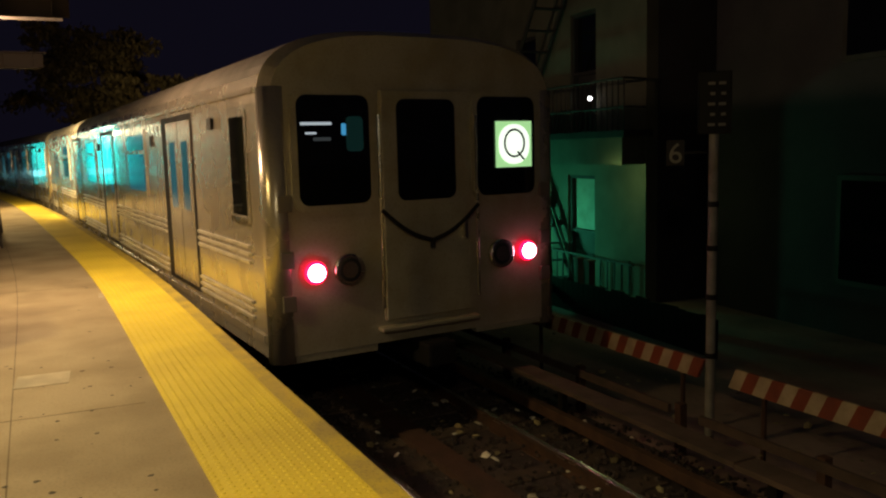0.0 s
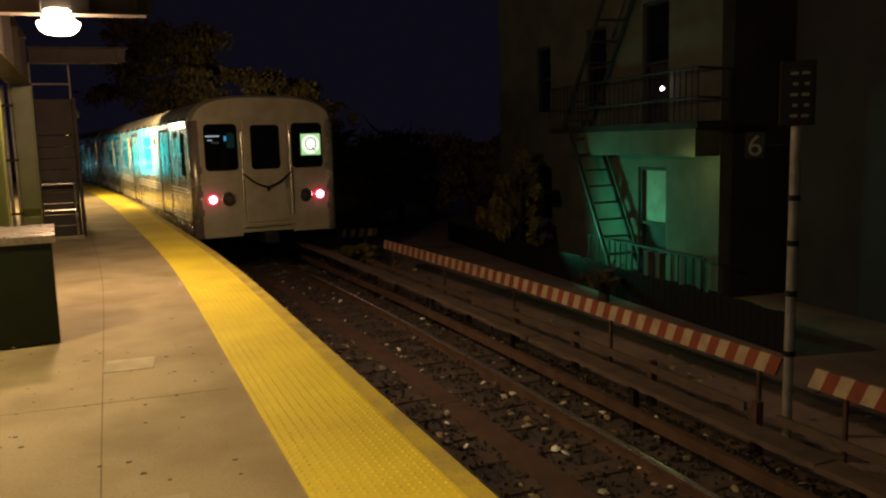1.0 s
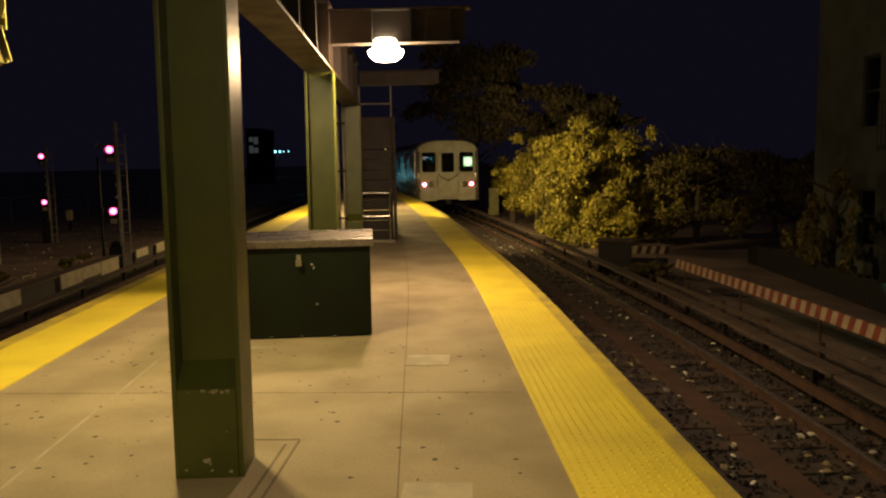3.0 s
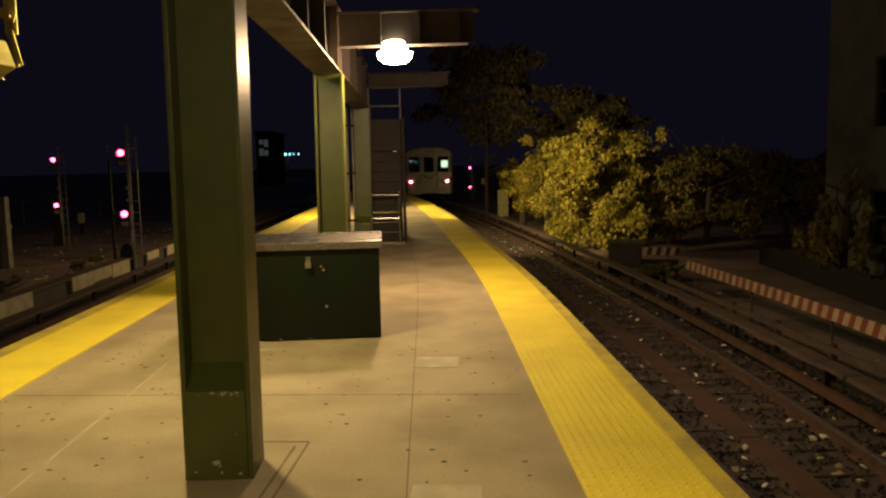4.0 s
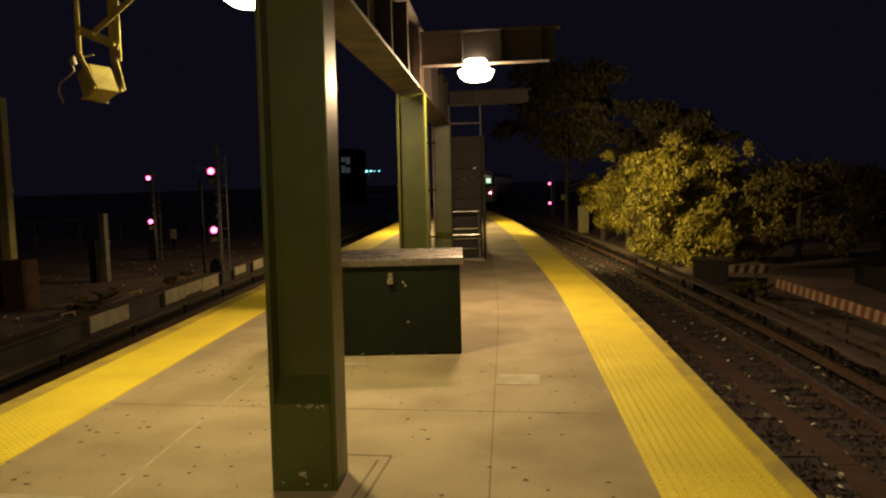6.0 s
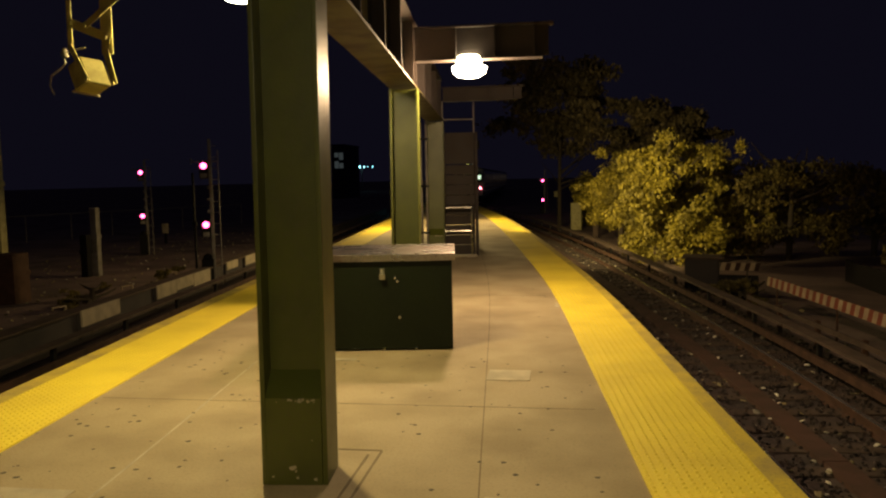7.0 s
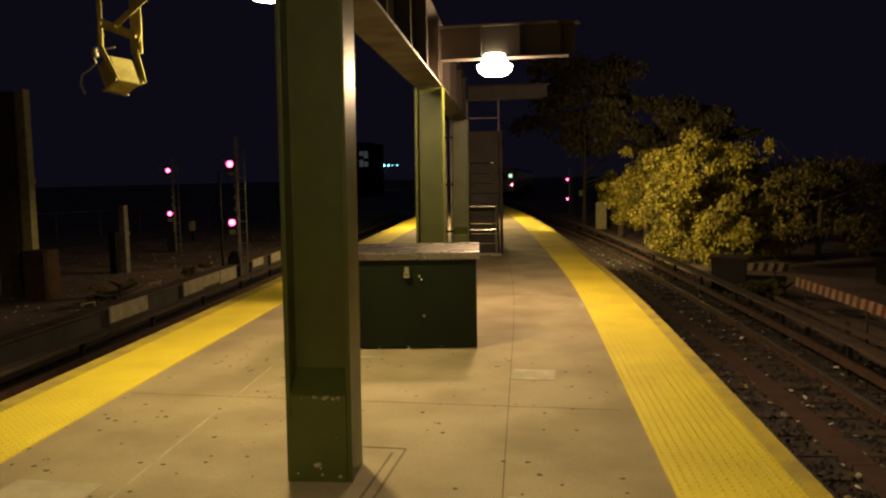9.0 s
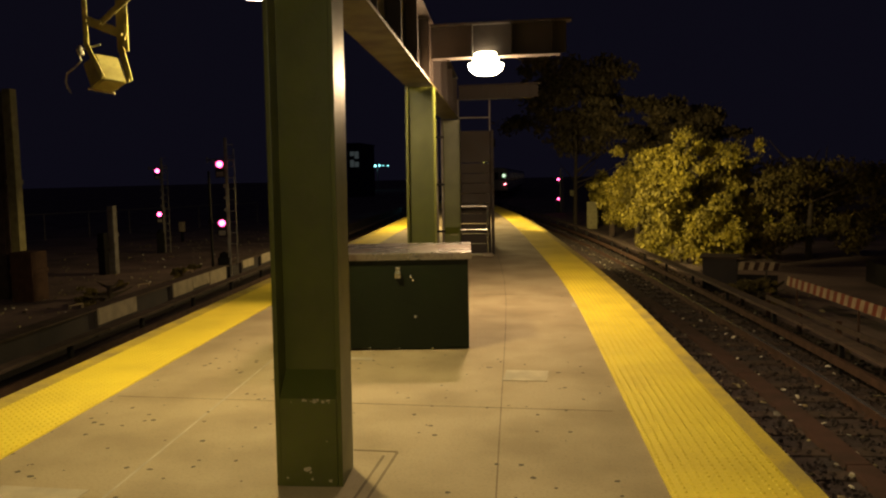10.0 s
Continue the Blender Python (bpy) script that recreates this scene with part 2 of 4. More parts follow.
def box(bm, x0, x1, y0, y1, z0, z1, m=None, bevel=0.0, index=0):
    vs = [bm.verts.new((x, y, z)) for x in (x0, x1) for y in (y0, y1) for z in (z0, z1)]
    fs = [bm.faces.new([vs[i] for i in q]) for q in ((0, 1, 3, 2), (4, 6, 7, 5), (0, 4, 5, 1), (2, 3, 7, 6), (0, 2, 6, 4), (1, 5, 7, 3))]
    if bevel:
        got = bmesh.ops.bevel(bm, geom=list({e for f in fs for e in f.edges}), offset=bevel, segments=2, affect="EDGES", profile=0.6)
        vs = list({v for f in got["faces"] for v in f.verts} | {v for v in vs if v.is_valid})
        fs = list({f for v in vs for f in v.link_faces})
    if index:
        for f in fs:
            f.material_index = index
    if m is not None:
        bmesh.ops.transform(bm, matrix=m, verts=vs)
    return bm


def cyl(bm, a, b, r, r2=None, n=12, caps=True):
    a, b = Vector(a), Vector(b)
    got = bmesh.ops.create_cone(bm, cap_ends=caps, segments=n, radius1=r, radius2=r if r2 is None else r2, depth=(b - a).length)
    turn = (b - a).to_track_quat("Z", "Y").to_matrix().to_4x4()
    bmesh.ops.transform(bm, matrix=Matrix.Translation((a + b) / 2) @ turn, verts=got["verts"])
    return bm


def lathe(bm, profile, n=24, m=None):
    """Turns (radius, height) pairs round z."""
    rings = [[bm.verts.new((r * math.cos(a), r * math.sin(a), z)) for a in [2 * math.pi * k / n for k in range(n)]] for r, z in profile]
    for p, q in zip(rings, rings[1:]):
        for k in range(n):
            bm.faces.new((p[k], p[(k + 1) % n], q[(k + 1) % n], q[k]))
    for ring in (rings[0], rings[-1]):
        bm.faces.new(ring)
    if m is not None:
        bmesh.ops.transform(bm, matrix=m, verts=[v for ring in rings for v in ring])
    return bm


def sweep(bm, profile, ys, way, index=0, closed=True):
    """Draws a profile of (d, z) pairs along a way."""
    rings = [[bm.verts.new(way(y, d, z)) for d, z in profile] for y in ys]
    n = len(profile)
    for p, q in zip(rings, rings[1:]):
        for k in range(n if closed else n - 1):
            bm.faces.new((p[k], p[(k + 1) % n], q[(k + 1) % n], q[k])).material_index = index
    if closed:
        bm.faces.new(rings[0]).material_index = index
        bm.faces.new(rings[-1]).material_index = index
    return bm


def steps(a, b, n):
    return [a + (b - a) * k / n for k in range(n + 1)]


B = bmesh.new


# ---- ground and track ----
def build_track(way, near, far, group):
    """The two running rails of one track."""
    for d in (near, far):
        rail = thing("running_rail", "rusty steel running rail with polished top", "rail", group)
        bm = B()
        sweep(bm, [(d - 0.07, -1.25), (d + 0.07, -1.25), (d + 0.07, -1.235), (d + 0.012, -1.215), (d + 0.012, -1.15), (d + 0.036, -1.14), (d + 0.036, -1.106),
                   (d - 0.036, -1.106), (d - 0.036, -1.14), (d - 0.012, -1.15), (d - 0.012, -1.215), (d - 0.07, -1.235)], steps(-15, 130, 60), way)
        part("web", bm, RAIL_SIDE, rail)
        bm = B()
        sweep(bm, [(d - 0.0365, -1.13), (d - 0.0345, -1.112), (d - 0.027, -1.103), (d - 0.015, -1.1), (d + 0.015, -1.1), (d + 0.027, -1.103), (d + 0.0345, -1.112), (d + 0.0365, -1.13)], steps(-15, 130, 120), way)
        part("railhead", bm, RAIL_TOP, rail, "polished running surface", True)


def build_ground():
    bm = B()
    xs = [-400, -150, -60, -30, -18, -12, -9, -6, -3, 0, 3, 6, 9, 12, 18, 30, 60, 150, 400]
    ys = [-120, -60, -20, 0, 10, 20, 30, 40, 60, 90, 130, 200, 400, 900]
    grid = [[bm.verts.new((x, y, -1.36)) for x in xs] for y in ys]
    for r0, r1 in zip(grid, grid[1:]):
        for k in range(len(xs) - 1):
            bm.faces.new((r0[k], r0[k + 1], r1[k + 1], r1[k]))
    tagged(part("ground", bm, EARTH), "dark bare earth beside the railway", "ground", kind="structure")
    for way, lo, hi in ((at_right, 0.1, 3.6), (at_left, 0.1, 5.2)):
        bm = B()
        ys = steps(-15, 130, 145)
        rows = [[bm.verts.new(way(y, lo + (hi - lo) * k / 10, -1.245 + 0.02 * noise.noise((y * 0.9, k * 1.3, 2)) - (0.06 if k in (0, 10) else 0))) for k in range(11)] for y in ys]
        for r0, r1 in zip(rows, rows[1:]):
            for k in range(10):
                bm.faces.new((r0[k], r0[k + 1], r1[k + 1], r1[k]))
        tagged(part("track_bed", bm, BALLAST), "dark brown ballast bed strewn with litter", "track bed", kind="structure")


def build_ties(way, centre, y0, y1):
    me = None
    y = y0
    while y < y1:
        p, q = way(y, centre), way(y + 0.5, centre)
        turn = math.atan2(-(q - p).x, (q - p).y)
        if me is None:
            bm = B()
            box(bm, -1.28, 1.28, -0.11, 0.11, -0.15, 0.0, bevel=0.012)
            ob = part("railway_tie", bm, TIE)
            me = ob.data
        else:
            ob = new("railway_tie", me)
        ob.matrix_basis = Matrix.Translation((p.x, p.y, -1.225)) @ Matrix.Rotation(turn + random.uniform(-0.01, 0.01), 4, "Z")
        tagged(ob, "dark weathered wooden tie under the rails", "railway tie", "ties of the track")
        y += 0.62


# ---- platform ----
def build_platform():
    ys = steps(-12, 112, 124)
    bm = B()
    top = [[bm.verts.new((at_left(y, -0.02).x, y, 0)), bm.verts.new((edge_right(y) - 0.02, y, 0))] for y in ys]
    low = [[bm.verts.new((v[0].co.x, v[0].co.y, -0.32)), bm.verts.new((v[1].co.x, v[1].co.y, -0.32))] for v in top]
    for a, b, c, d in zip(top, top[1:], low, low[1:]):
        bm.faces.new((a[0], a[1], b[1], b[0]))
        bm.faces.new((c[0], d[0], d[1], c[1]))
        bm.faces.new((a[0], b[0], d[0], c[0]))
        bm.faces.new((a[1], c[1], d[1], b[1]))
    bm.faces.new((top[0][0], low[0][0], low[0][1], top[0][1]))
    bm.faces.new((top[-1][0], top[-1][1], low[-1][1], low[-1][0]))
    tagged(part("floor", bm, CONCRETE), "stained tan concrete island platform with tooled joints", "platform", kind="structure")
    bm = B()
    for way in (at_right, at_left):
        sweep(bm, [(-0.9, -1.4), (-0.6, -1.4), (-0.6, -0.325), (-0.9, -0.325)], steps(-12, 112, 60), way)
    tagged(part("platform_wall", bm, DARK_WALL), "dark concrete wall under the platform overhang", "wall", kind="structure")
    bm = B()
    for y in steps(-4.98, 77.02, 16):
        x0, x1 = at_left(y, -0.8).x, edge_right(y) - 0.85
        box(bm, x0, x1, y - 0.004, y + 0.004, 0.0, 0.0012)
    sweep(bm, [(-1.597, 0), (-1.589, 0), (-1.589, 0.0012), (-1.597, 0.0012)], steps(-12, 80, 50), at_right)
    pale = B()
    sweep(pale, [(-1.63, 0), (-1.615, 0), (-1.615, 0.0015), (-1.63, 0.0015)], steps(-12, 80, 50), at_left)
    tagged(part("cement_seam", pale, PATCH), "pale cement seam along the platform floor", "joint", kind="structure")
    tagged(part("floor_joint", bm, DIRT), "dark dirt-filled joints in the concrete", "joint", kind="structure")


def build_strip(way, label, y0, y1, lip=0.0):
    """Warning strip: panels with domes, and the painted edge board."""
    strip = thing("tactile_strip", label, "tactile paving", "warning strips along the platform")
    ys = steps(-12, 112, 124)
    bm = B()
    sweep(bm, [(-0.745, 0.0), (-0.125, 0.0), (-0.125, 0.012), (-0.745, 0.012)], ys, way)
    part("panel", bm, YELLOW, strip)
    bm = B()
    sweep(bm, [(-0.121, -0.2), (lip, -0.2), (lip, 0.004), (-0.121, 0.006)], ys, way)
    part("edge_board", bm, YELLOW_EDGE, strip, "worn yellow painted edge")
    verts, faces = [], []
    y = y0
    while y < y1:
        for k in range(12):
            c = way(y, -0.722 + 0.0525 * k, 0)
            n = len(verts)
            for r, z in ((0.0135, 0.0122), (0.008, 0.0162)):
                for a in range(6):
                    verts.append((c.x + r * math.cos(a * 1.0472), c.y + r * math.sin(a * 1.0472), z))
            for a in range(6):
                faces.append((n + a, n + (a + 1) % 6, n + 6 + (a + 1) % 6, n + 6 + a))
            faces.append(tuple(range(n + 6, n + 12)))
        y += 0.0525
    me = bpy.data.meshes.new("dome_field")
    me.from_pydata(verts, [], faces)
    me.materials.append(YELLOW)
    ob = new("dome_field", me)
    ob.parent = strip
    ob["kind"] = "stuff"


def line_x(y):
    """The line of the columns."""
    return -1.015 - 0.094 * y


def build_column(y):
    c = thing("steel_column", "olive-green painted riveted steel column on the platform", "column", "columns along the platform", m=pose(line_x(y), y, 0, 0, 0.4, 5.4))
    bm = B()
    box(bm, -0.182, -0.157, -0.14, 0.14, 0, 2.66, bevel=0.004)
    part("flange", bm, GREEN, c)
    bm = B()
    box(bm, 0.137, 0.162, -0.14, 0.14, 0, 2.66, bevel=0.004)
    part("flange", bm, GREEN, c)
    bm = B()
    box(bm, -0.156, 0.136, -0.012, 0.012, 0, 2.66)
    part("web", bm, GREEN, c)
    bm = B()
    vs = [bm.verts.new(p) for x in (-0.155, 0.135) for p in ((x, -0.142, 0), (x, -0.142, 0.46), (x, -0.013, 0.58), (x, -0.013, 0))]
    for q in ((0, 1, 2, 3), (4, 7, 6, 5), (0, 4, 5, 1), (1, 5, 6, 2), (0, 3, 7, 4)):
        bm.faces.new([vs[i] for i in q])
    part("concrete_fill", bm, GREEN, c, "sloped painted concrete fill at the foot")
    rng = random.Random(int(y * 10))
    chips = [(-0.02, 0.093, 0.016), (-0.005, 0.075, 0.009), (-0.125, 0.045, 0.007), (0.005, 0.04, 0.008), (0.10, 0.03, 0.010), (0.083, 0.24, 0.004)]
    chips += [(rng.gauss(0.02, 0.05), 0.452 + rng.uniform(-0.012, 0.004), rng.uniform(0.003, 0.009)) for _ in range(22)]
    for x, z, r in chips:
        bm = B()
        bm.faces.new([bm.verts.new((x + r * rng.uniform(0.6, 1.5) * math.cos(a), -0.1432, z + r * rng.uniform(0.5, 1.2) * math.sin(a))) for a in [6.283 * j / 7 for j in range(7)]])
        part("paint_chip", bm, PATCH, c, "pale chip in the paint")
    return c


def build_conduits(x, y):
    """Two pipes that run up beside a column, on clips."""
    c = thing("conduit", "grey steel conduit pipes rising beside a column", "conduit", m=pose(x, y, 0))
    for dx, r in ((0.0, 0.03), (0.11, 0.022)):
        bm = B()
        cyl(bm, (dx, 0, 0), (dx, 0, 2.66), r, n=12)
        part("pipe", bm, POLE_GREY, c, smooth=True)
    for z in (0.5, 1.4, 2.3):
        part("clip", box(B(), -0.05, 0.16, -0.036, -0.031, z, z + 0.04), BLACK, c)


def build_girder(y0, y1):
    g = thing("girder", "brown-green riveted plate girder on the columns", "beam", "girders along the platform")
    def way(y, d, z):
        return Vector((line_x(y) + d, y, z))
    for name, prof in (("bottom_flange", [(-0.165, 2.67), (0.165, 2.67), (0.165, 2.695), (-0.165, 2.695)]), ("web", [(-0.01, 2.696), (0.01, 2.696), (0.01, 3.43), (-0.01, 3.43)]),
                       ("top_flange", [(-0.165, 3.431), (0.165, 3.431), (0.165, 3.456), (-0.165, 3.456)])):
        bm = B()
        sweep(bm, prof, steps(y0, y1, 2), way)
        part(name, bm, FLANGE_PAINT if name == "bottom_flange" else WEB_PAINT if name == "web" else BROWN_STEEL, g)
    for y in steps(y0 + 0.2, y1 - 0.2, 4):
        bm = B()
        x = line_x(y)
        box(bm, x + 0.011, x + 0.15, y - 0.01, y + 0.01, 2.7, 3.42)
        box(bm, x + 0.011, x + 0.03, y - 0.06, y + 0.06, 2.7, 3.42)
        part("stiffener", bm, BROWN_STEEL, g)


def build_bracket(y, x1, side, z0=2.95, z1=3.345):
    """Cantilever arm that carries the lamps: two flanges, a web and its stiffeners."""
    b = thing("cantilever_bracket", "dark steel cantilever bracket under the sky", "beam", "brackets on the girder")
    x0 = line_x(y) + 0.17 * side
    for name, a, c, t, cut in (("top_flange", z1 - 0.02, z1, 0.1, 0.0), ("bottom_flange", z0, z0 + 0.02, 0.1, 0.13), ("web", z0 + 0.021, z1 - 0.021, 0.006, 0.06)):
        bm = B()
        p, q = sorted((x0, x1 - cut * side))
        box(bm, p, q, y - t, y + t, a, c, bevel=0.003)
        part(name, bm, BROWN_STEEL, b)
    for u in (0.3, 0.58, 0.86):
        bm = B()
        x = x0 + (x1 - x0) * u
        box(bm, x - 0.008, x + 0.008, y - 0.085, y - 0.0065, z0 + 0.022, z1 - 0.022)
        part("stiffener", bm, BROWN_STEEL, b)


def build_lamp(x, y, z=2.87):
    lamp = thing("platform_lamp", "white glowing bowl lamp hanging under a steel bracket", "lamp", "lamps over the platform", m=pose(x, y, z))
    bm = B()
    lathe(bm, [(0.03, -0.12), (0.13, -0.105), (0.19, -0.06), (0.21, 0.0), (0.205, 0.012), (0.0201, 0.012)], 28)
    bowl = part("bowl", bm, LAMP_GLOW, lamp, "glowing glass bowl", True)
    bowl.visible_shadow = False
    bm = B()
    lathe(bm, [(0.05, 0.013), (0.15, 0.02), (0.155, 0.11), (0.12, 0.14), (0.03, 0.15)], 24)
    top = part("refractor", bm, HOUSING_GLOW, lamp, "glowing ribbed refractor", True)
    bm = B()
    cyl(bm, (0, 0, 0.151), (0, 0, 0.30), 0.018)
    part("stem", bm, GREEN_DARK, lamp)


def build_hidden_lamp(x, y, z=2.37):
    """Unseen lamp on a post of its own, added to light the farther platform."""
    lamp = thing("lamp_post", "dark lamp post with a glowing bowl, added out of sight on the platform", "lamp post", "lamp posts on the platform", m=pose(x, y, 0))
    bm = B()
    cyl(bm, (0, 0.26, 0), (0, 0.26, z + 0.2), 0.05)
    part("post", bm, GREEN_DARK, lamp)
    bm = B()
    cyl(bm, (0, 0.26, z + 0.17), (0, 0, z + 0.17), 0.025)
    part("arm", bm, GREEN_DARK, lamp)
    bm = B()
    lathe(bm, [(0.03, -0.12), (0.13, -0.105), (0.19, -0.06), (0.21, 0.0), (0.12, 0.13), (0.03, 0.15)], 24, pose(0, 0, z))
    part("bowl", bm, HOUSING_GLOW, lamp, "glowing glass bowl", True).visible_shadow = False


def build_bin():
    """Green storage bin with a worn steel lid."""
    m = pose(-1.70, 7.46, 0, 0, 0, 8.0)
    b = thing("storage_bin", "dark green steel storage bin with worn lid and padlock", "storage bin", m=m)
    bm = B()
    box(bm, -0.60, 0.635, -0.50, 0.50, 0.015, 0.86, bevel=0.008)
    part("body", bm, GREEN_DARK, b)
    bm = B()
    box(bm, -0.63, 0.665, -0.53, 0.53, 0.861, 0.895, bevel=0.006)
    box(bm, -0.63, 0.665, -0.533, -0.528, 0.83, 0.885)
    part("lid", bm, LID, b, "worn grey metal lid")
    bm = B()
    box(bm, -0.022, 0.022, -0.512, -0.502, 0.715, 0.765, bevel=0.002)
    part("hasp", bm, CHROME, b)
    lock = B()
    box(lock, -0.028, 0.028, -0.545, -0.515, 0.665, 0.72, bevel=0.006)
    for k in range(8):
        a, c = math.pi * k / 8, math.pi * (k + 1) / 8
        cyl(lock, (0.02 * math.cos(a), -0.53, 0.72 + 0.03 * math.sin(a)), (0.02 * math.cos(c), -0.53, 0.72 + 0.03 * math.sin(c)), 0.005, n=6)
    part("padlock", lock, CHROME, b, "bright steel padlock")
    for x, z in ((0.115, 0.675), (0.135, 0.645), (0.15, 0.31), (-0.27, 0.02), (0.0, 0.02), (0.3, 0.02)):
        bm = B()
        lathe(bm, [(0.005, 0), (0.014, 0.002), (0.012, 0.008), (0.003, 0.012)], 10, pose(x, -0.5, z, 90))
        part("rivet", bm, CHROME, b)


def build_stair_booth():
    """Dark boarded booth and handrail round the stair on the platform."""
    b = thing("stair_booth", "dark brown boarded stair enclosure with a rail cage above", "booth", m=pose(-2.27, 16.6, 0, 0, 0, 7))
    for k in range(9):
        bm = B()
        box(bm, -0.42, 0.42, -0.93, -0.9, 0.03 + 0.2 * k, 0.222 + 0.2 * k, bevel=0.008)
        part("board", bm, BROWN_STEEL, b)
    bm = B()
    box(bm, -0.42, 0.42, -0.93, -0.9, 1.84, 2.46, bevel=0.006)
    part("upper_panel", bm, BROWN_STEEL, b, "plain dark upper panel")
    bm = B()
    box(bm, 0.39, 0.42, -0.899, 0.9, 0.03, 2.46, bevel=0.006)
    part("side_panel", bm, BROWN_STEEL, b)
    for x in (-0.46, 0.46):
        bm = B()
        box(bm, x - 0.03, x + 0.03, -0.95, -0.88, 0, 2.47, bevel=0.005)
        part("post", bm, BROWN_STEEL, b)
    for z in (2.72, 3.08):
        bm = B()
        cyl(bm, (-0.2, -0.91, z), (0.42, -0.91, z), 0.014)
        part("rail", bm, POLE_GREY, b)
    for x in (-0.2, 0.42):
        bm = B()
        cyl(bm, (x, -0.91, 2.461), (x, -0.91, 3.08), 0.014)
        part("upright", bm, POLE_GREY, b)
    r = thing("handrail", "bare steel tube handrail beside the stair", "handrail", m=pose(-1.98, 15.45, 0, 0, 0, 6))
    for z in (0.52, 0.98):
        bm = B()
        cyl(bm, (-0.45, 0, z), (0.2, 0, z), 0.022)
        part("rail", bm, CHROME, r)
    bm = B()
    cyl(bm, (0.2, 0, 0), (0.2, 0, 1.0), 0.022)
    part("post", bm, CHROME, r)
    bm = B()
    box(bm, 0.1, 0.3, -0.1, 0.1, 0.0, 0.05, bevel=0.01)
    part("foot", bm, PATCH, r)


def build_added_flood():
    """Unseen floodlight, added behind the stair enclosure; shines along the track at the shrubs."""
    f = thing("floodlight", "small dark floodlight added out of sight to brighten the shrubs", "floodlight", m=pose(-2.27, 18.4, 2.35, 0, 0, -12))
    bm = B()
    box(bm, -0.14, 0.14, 0.55, 0.75, -0.1, 0.1, bevel=0.02)
    part("head", bm, BLACK, f)
    bm = B()
    cyl(bm, (0, 0.65, -0.1), (0.1, 0.65, -2.35), 0.03)
    part("pole", bm, BLACK, f)


def build_flood():
    """Floodlight in a yoke under two flat hangers, with a cross bar and a brace."""
    f = thing("floodlight", "yellowed steel floodlight hanging on a twin-arm bracket", "floodlight", m=pose(-3.30, 5.3, 2.40))

    def strap(a, b, w, t=0.008):
        """A flat bar of width w from a to b, seen broadside from the platform."""
        a, b = Vector(a), Vector(b)
        along = (b - a).normalized()
        wide = along.cross(Vector((0, 1, 0))).normalized() * (w / 2)
        deep = Vector((0, t / 2, 0))
        bm = B()
        vs = [bm.verts.new(p + wide * i + deep * j) for p in (a, b) for i in (-1, 1) for j in (-1, 1)]
        for q in ((0, 1, 3, 2), (4, 6, 7, 5), (0, 4, 5, 1), (2, 3, 7, 6), (0, 2, 6, 4), (1, 5, 7, 3)):
            bm.faces.new([vs[i] for i in q])
        return bm

    part("hanger", strap((-0.19, 0, 0.155), (-0.19, 0, 0.64), 0.036), YELLOWED, f)
    part("hanger", strap((0.095, 0, 0.10), (0.095, 0, 0.64), 0.085), YELLOWED, f)
    part("yoke", strap((-0.192, -0.009, 0.175), (-0.035, -0.06, -0.09), 0.034), YELLOWED, f)
    part("yoke", strap((0.085, -0.009, 0.125), (0.165, -0.05, -0.12), 0.045), YELLOWED, f)
    part("cross_bar", strap((-0.185, -0.011, 0.335), (0.13, -0.011, 0.205), 0.062), YELLOWED, f)
    part("brace", strap((-0.06, -0.021, 0.30), (0.40, -0.021, 0.635), 0.042), YELLOWED, f)
    d, u, v, w = Vector((-0.035, -0.06, -0.095)), Vector((0.17, 0.02, -0.035)), Vector((0.12, -0.10, -0.2)), Vector((-0.20, 0.15, -0.045))
    bm = B()
    vs = [bm.verts.new(d + u * i - v * j + w * k) for i in (0, 1) for j in (0, 1) for k in (0, 1)]
    for q in ((0, 1, 3, 2), (4, 6, 7, 5), (0, 4, 5, 1), (2, 3, 7, 6), (0, 2, 6, 4), (1, 5, 7, 3)):
        bm.faces.new([vs[i] for i in q])
    bmesh.ops.bevel(bm, geom=bm.edges[:], offset=0.008, segments=2, affect="EDGES")
    head = part("head", bm, YELLOWED, f)
    bm = B()
    vs = [bm.verts.new(d + u * i - v * j + w * k) for i in (0.06, 0.94) for j in (0.06, 0.94) for k in (1.004, 1.03)]
    for q in ((0, 1, 3, 2), (4, 6, 7, 5), (0, 4, 5, 1), (2, 3, 7, 6), (0, 2, 6, 4), (1, 5, 7, 3)):
        bm.faces.new([vs[i] for i in q])
    part("lens", bm, BLACK, head, "unlit dark lens")
    bm = B()
    cyl(bm, d + u * -0.1 + w * 1.02, d + u * 1.06 + w * 1.02, 0.008, n=8)
    part("rim", bm, WEB_PAINT, head, "pale rim of the lens")
    for p in ((-0.035, -0.075, -0.085), (0.163, -0.065, -0.115), (-0.17, -0.02, 0.325), (0.1, -0.024, 0.215), (-0.05, -0.032, 0.3)):
        bm = B()
        cyl(bm, p, (p[0], p[1] - 0.014, p[2]), 0.012, n=8)
        part("bolt", bm, YELLOWED, f)
    bm = B()
    loop = [(-0.09, 0.02, 0.16), (-0.22, 0.0, 0.13), (-0.27, 0.0, 0.13), (-0.235, 0.0, 0.05), (-0.30, 0.02, 0.01), (-0.37, 0.02, -0.03), (-0.385, 0.02, -0.1), (-0.36, 0.03, -0.17)]
    for p, q in zip(loop, loop[1:]):
        cyl(bm, p, q, 0.006, n=6)
    cyl(bm, (-0.245, 0.0, 0.155), (-0.225, 0.0, 0.09), 0.017, n=8)
    part("cable", bm, POLE_GREY, f, "loose supply cable")


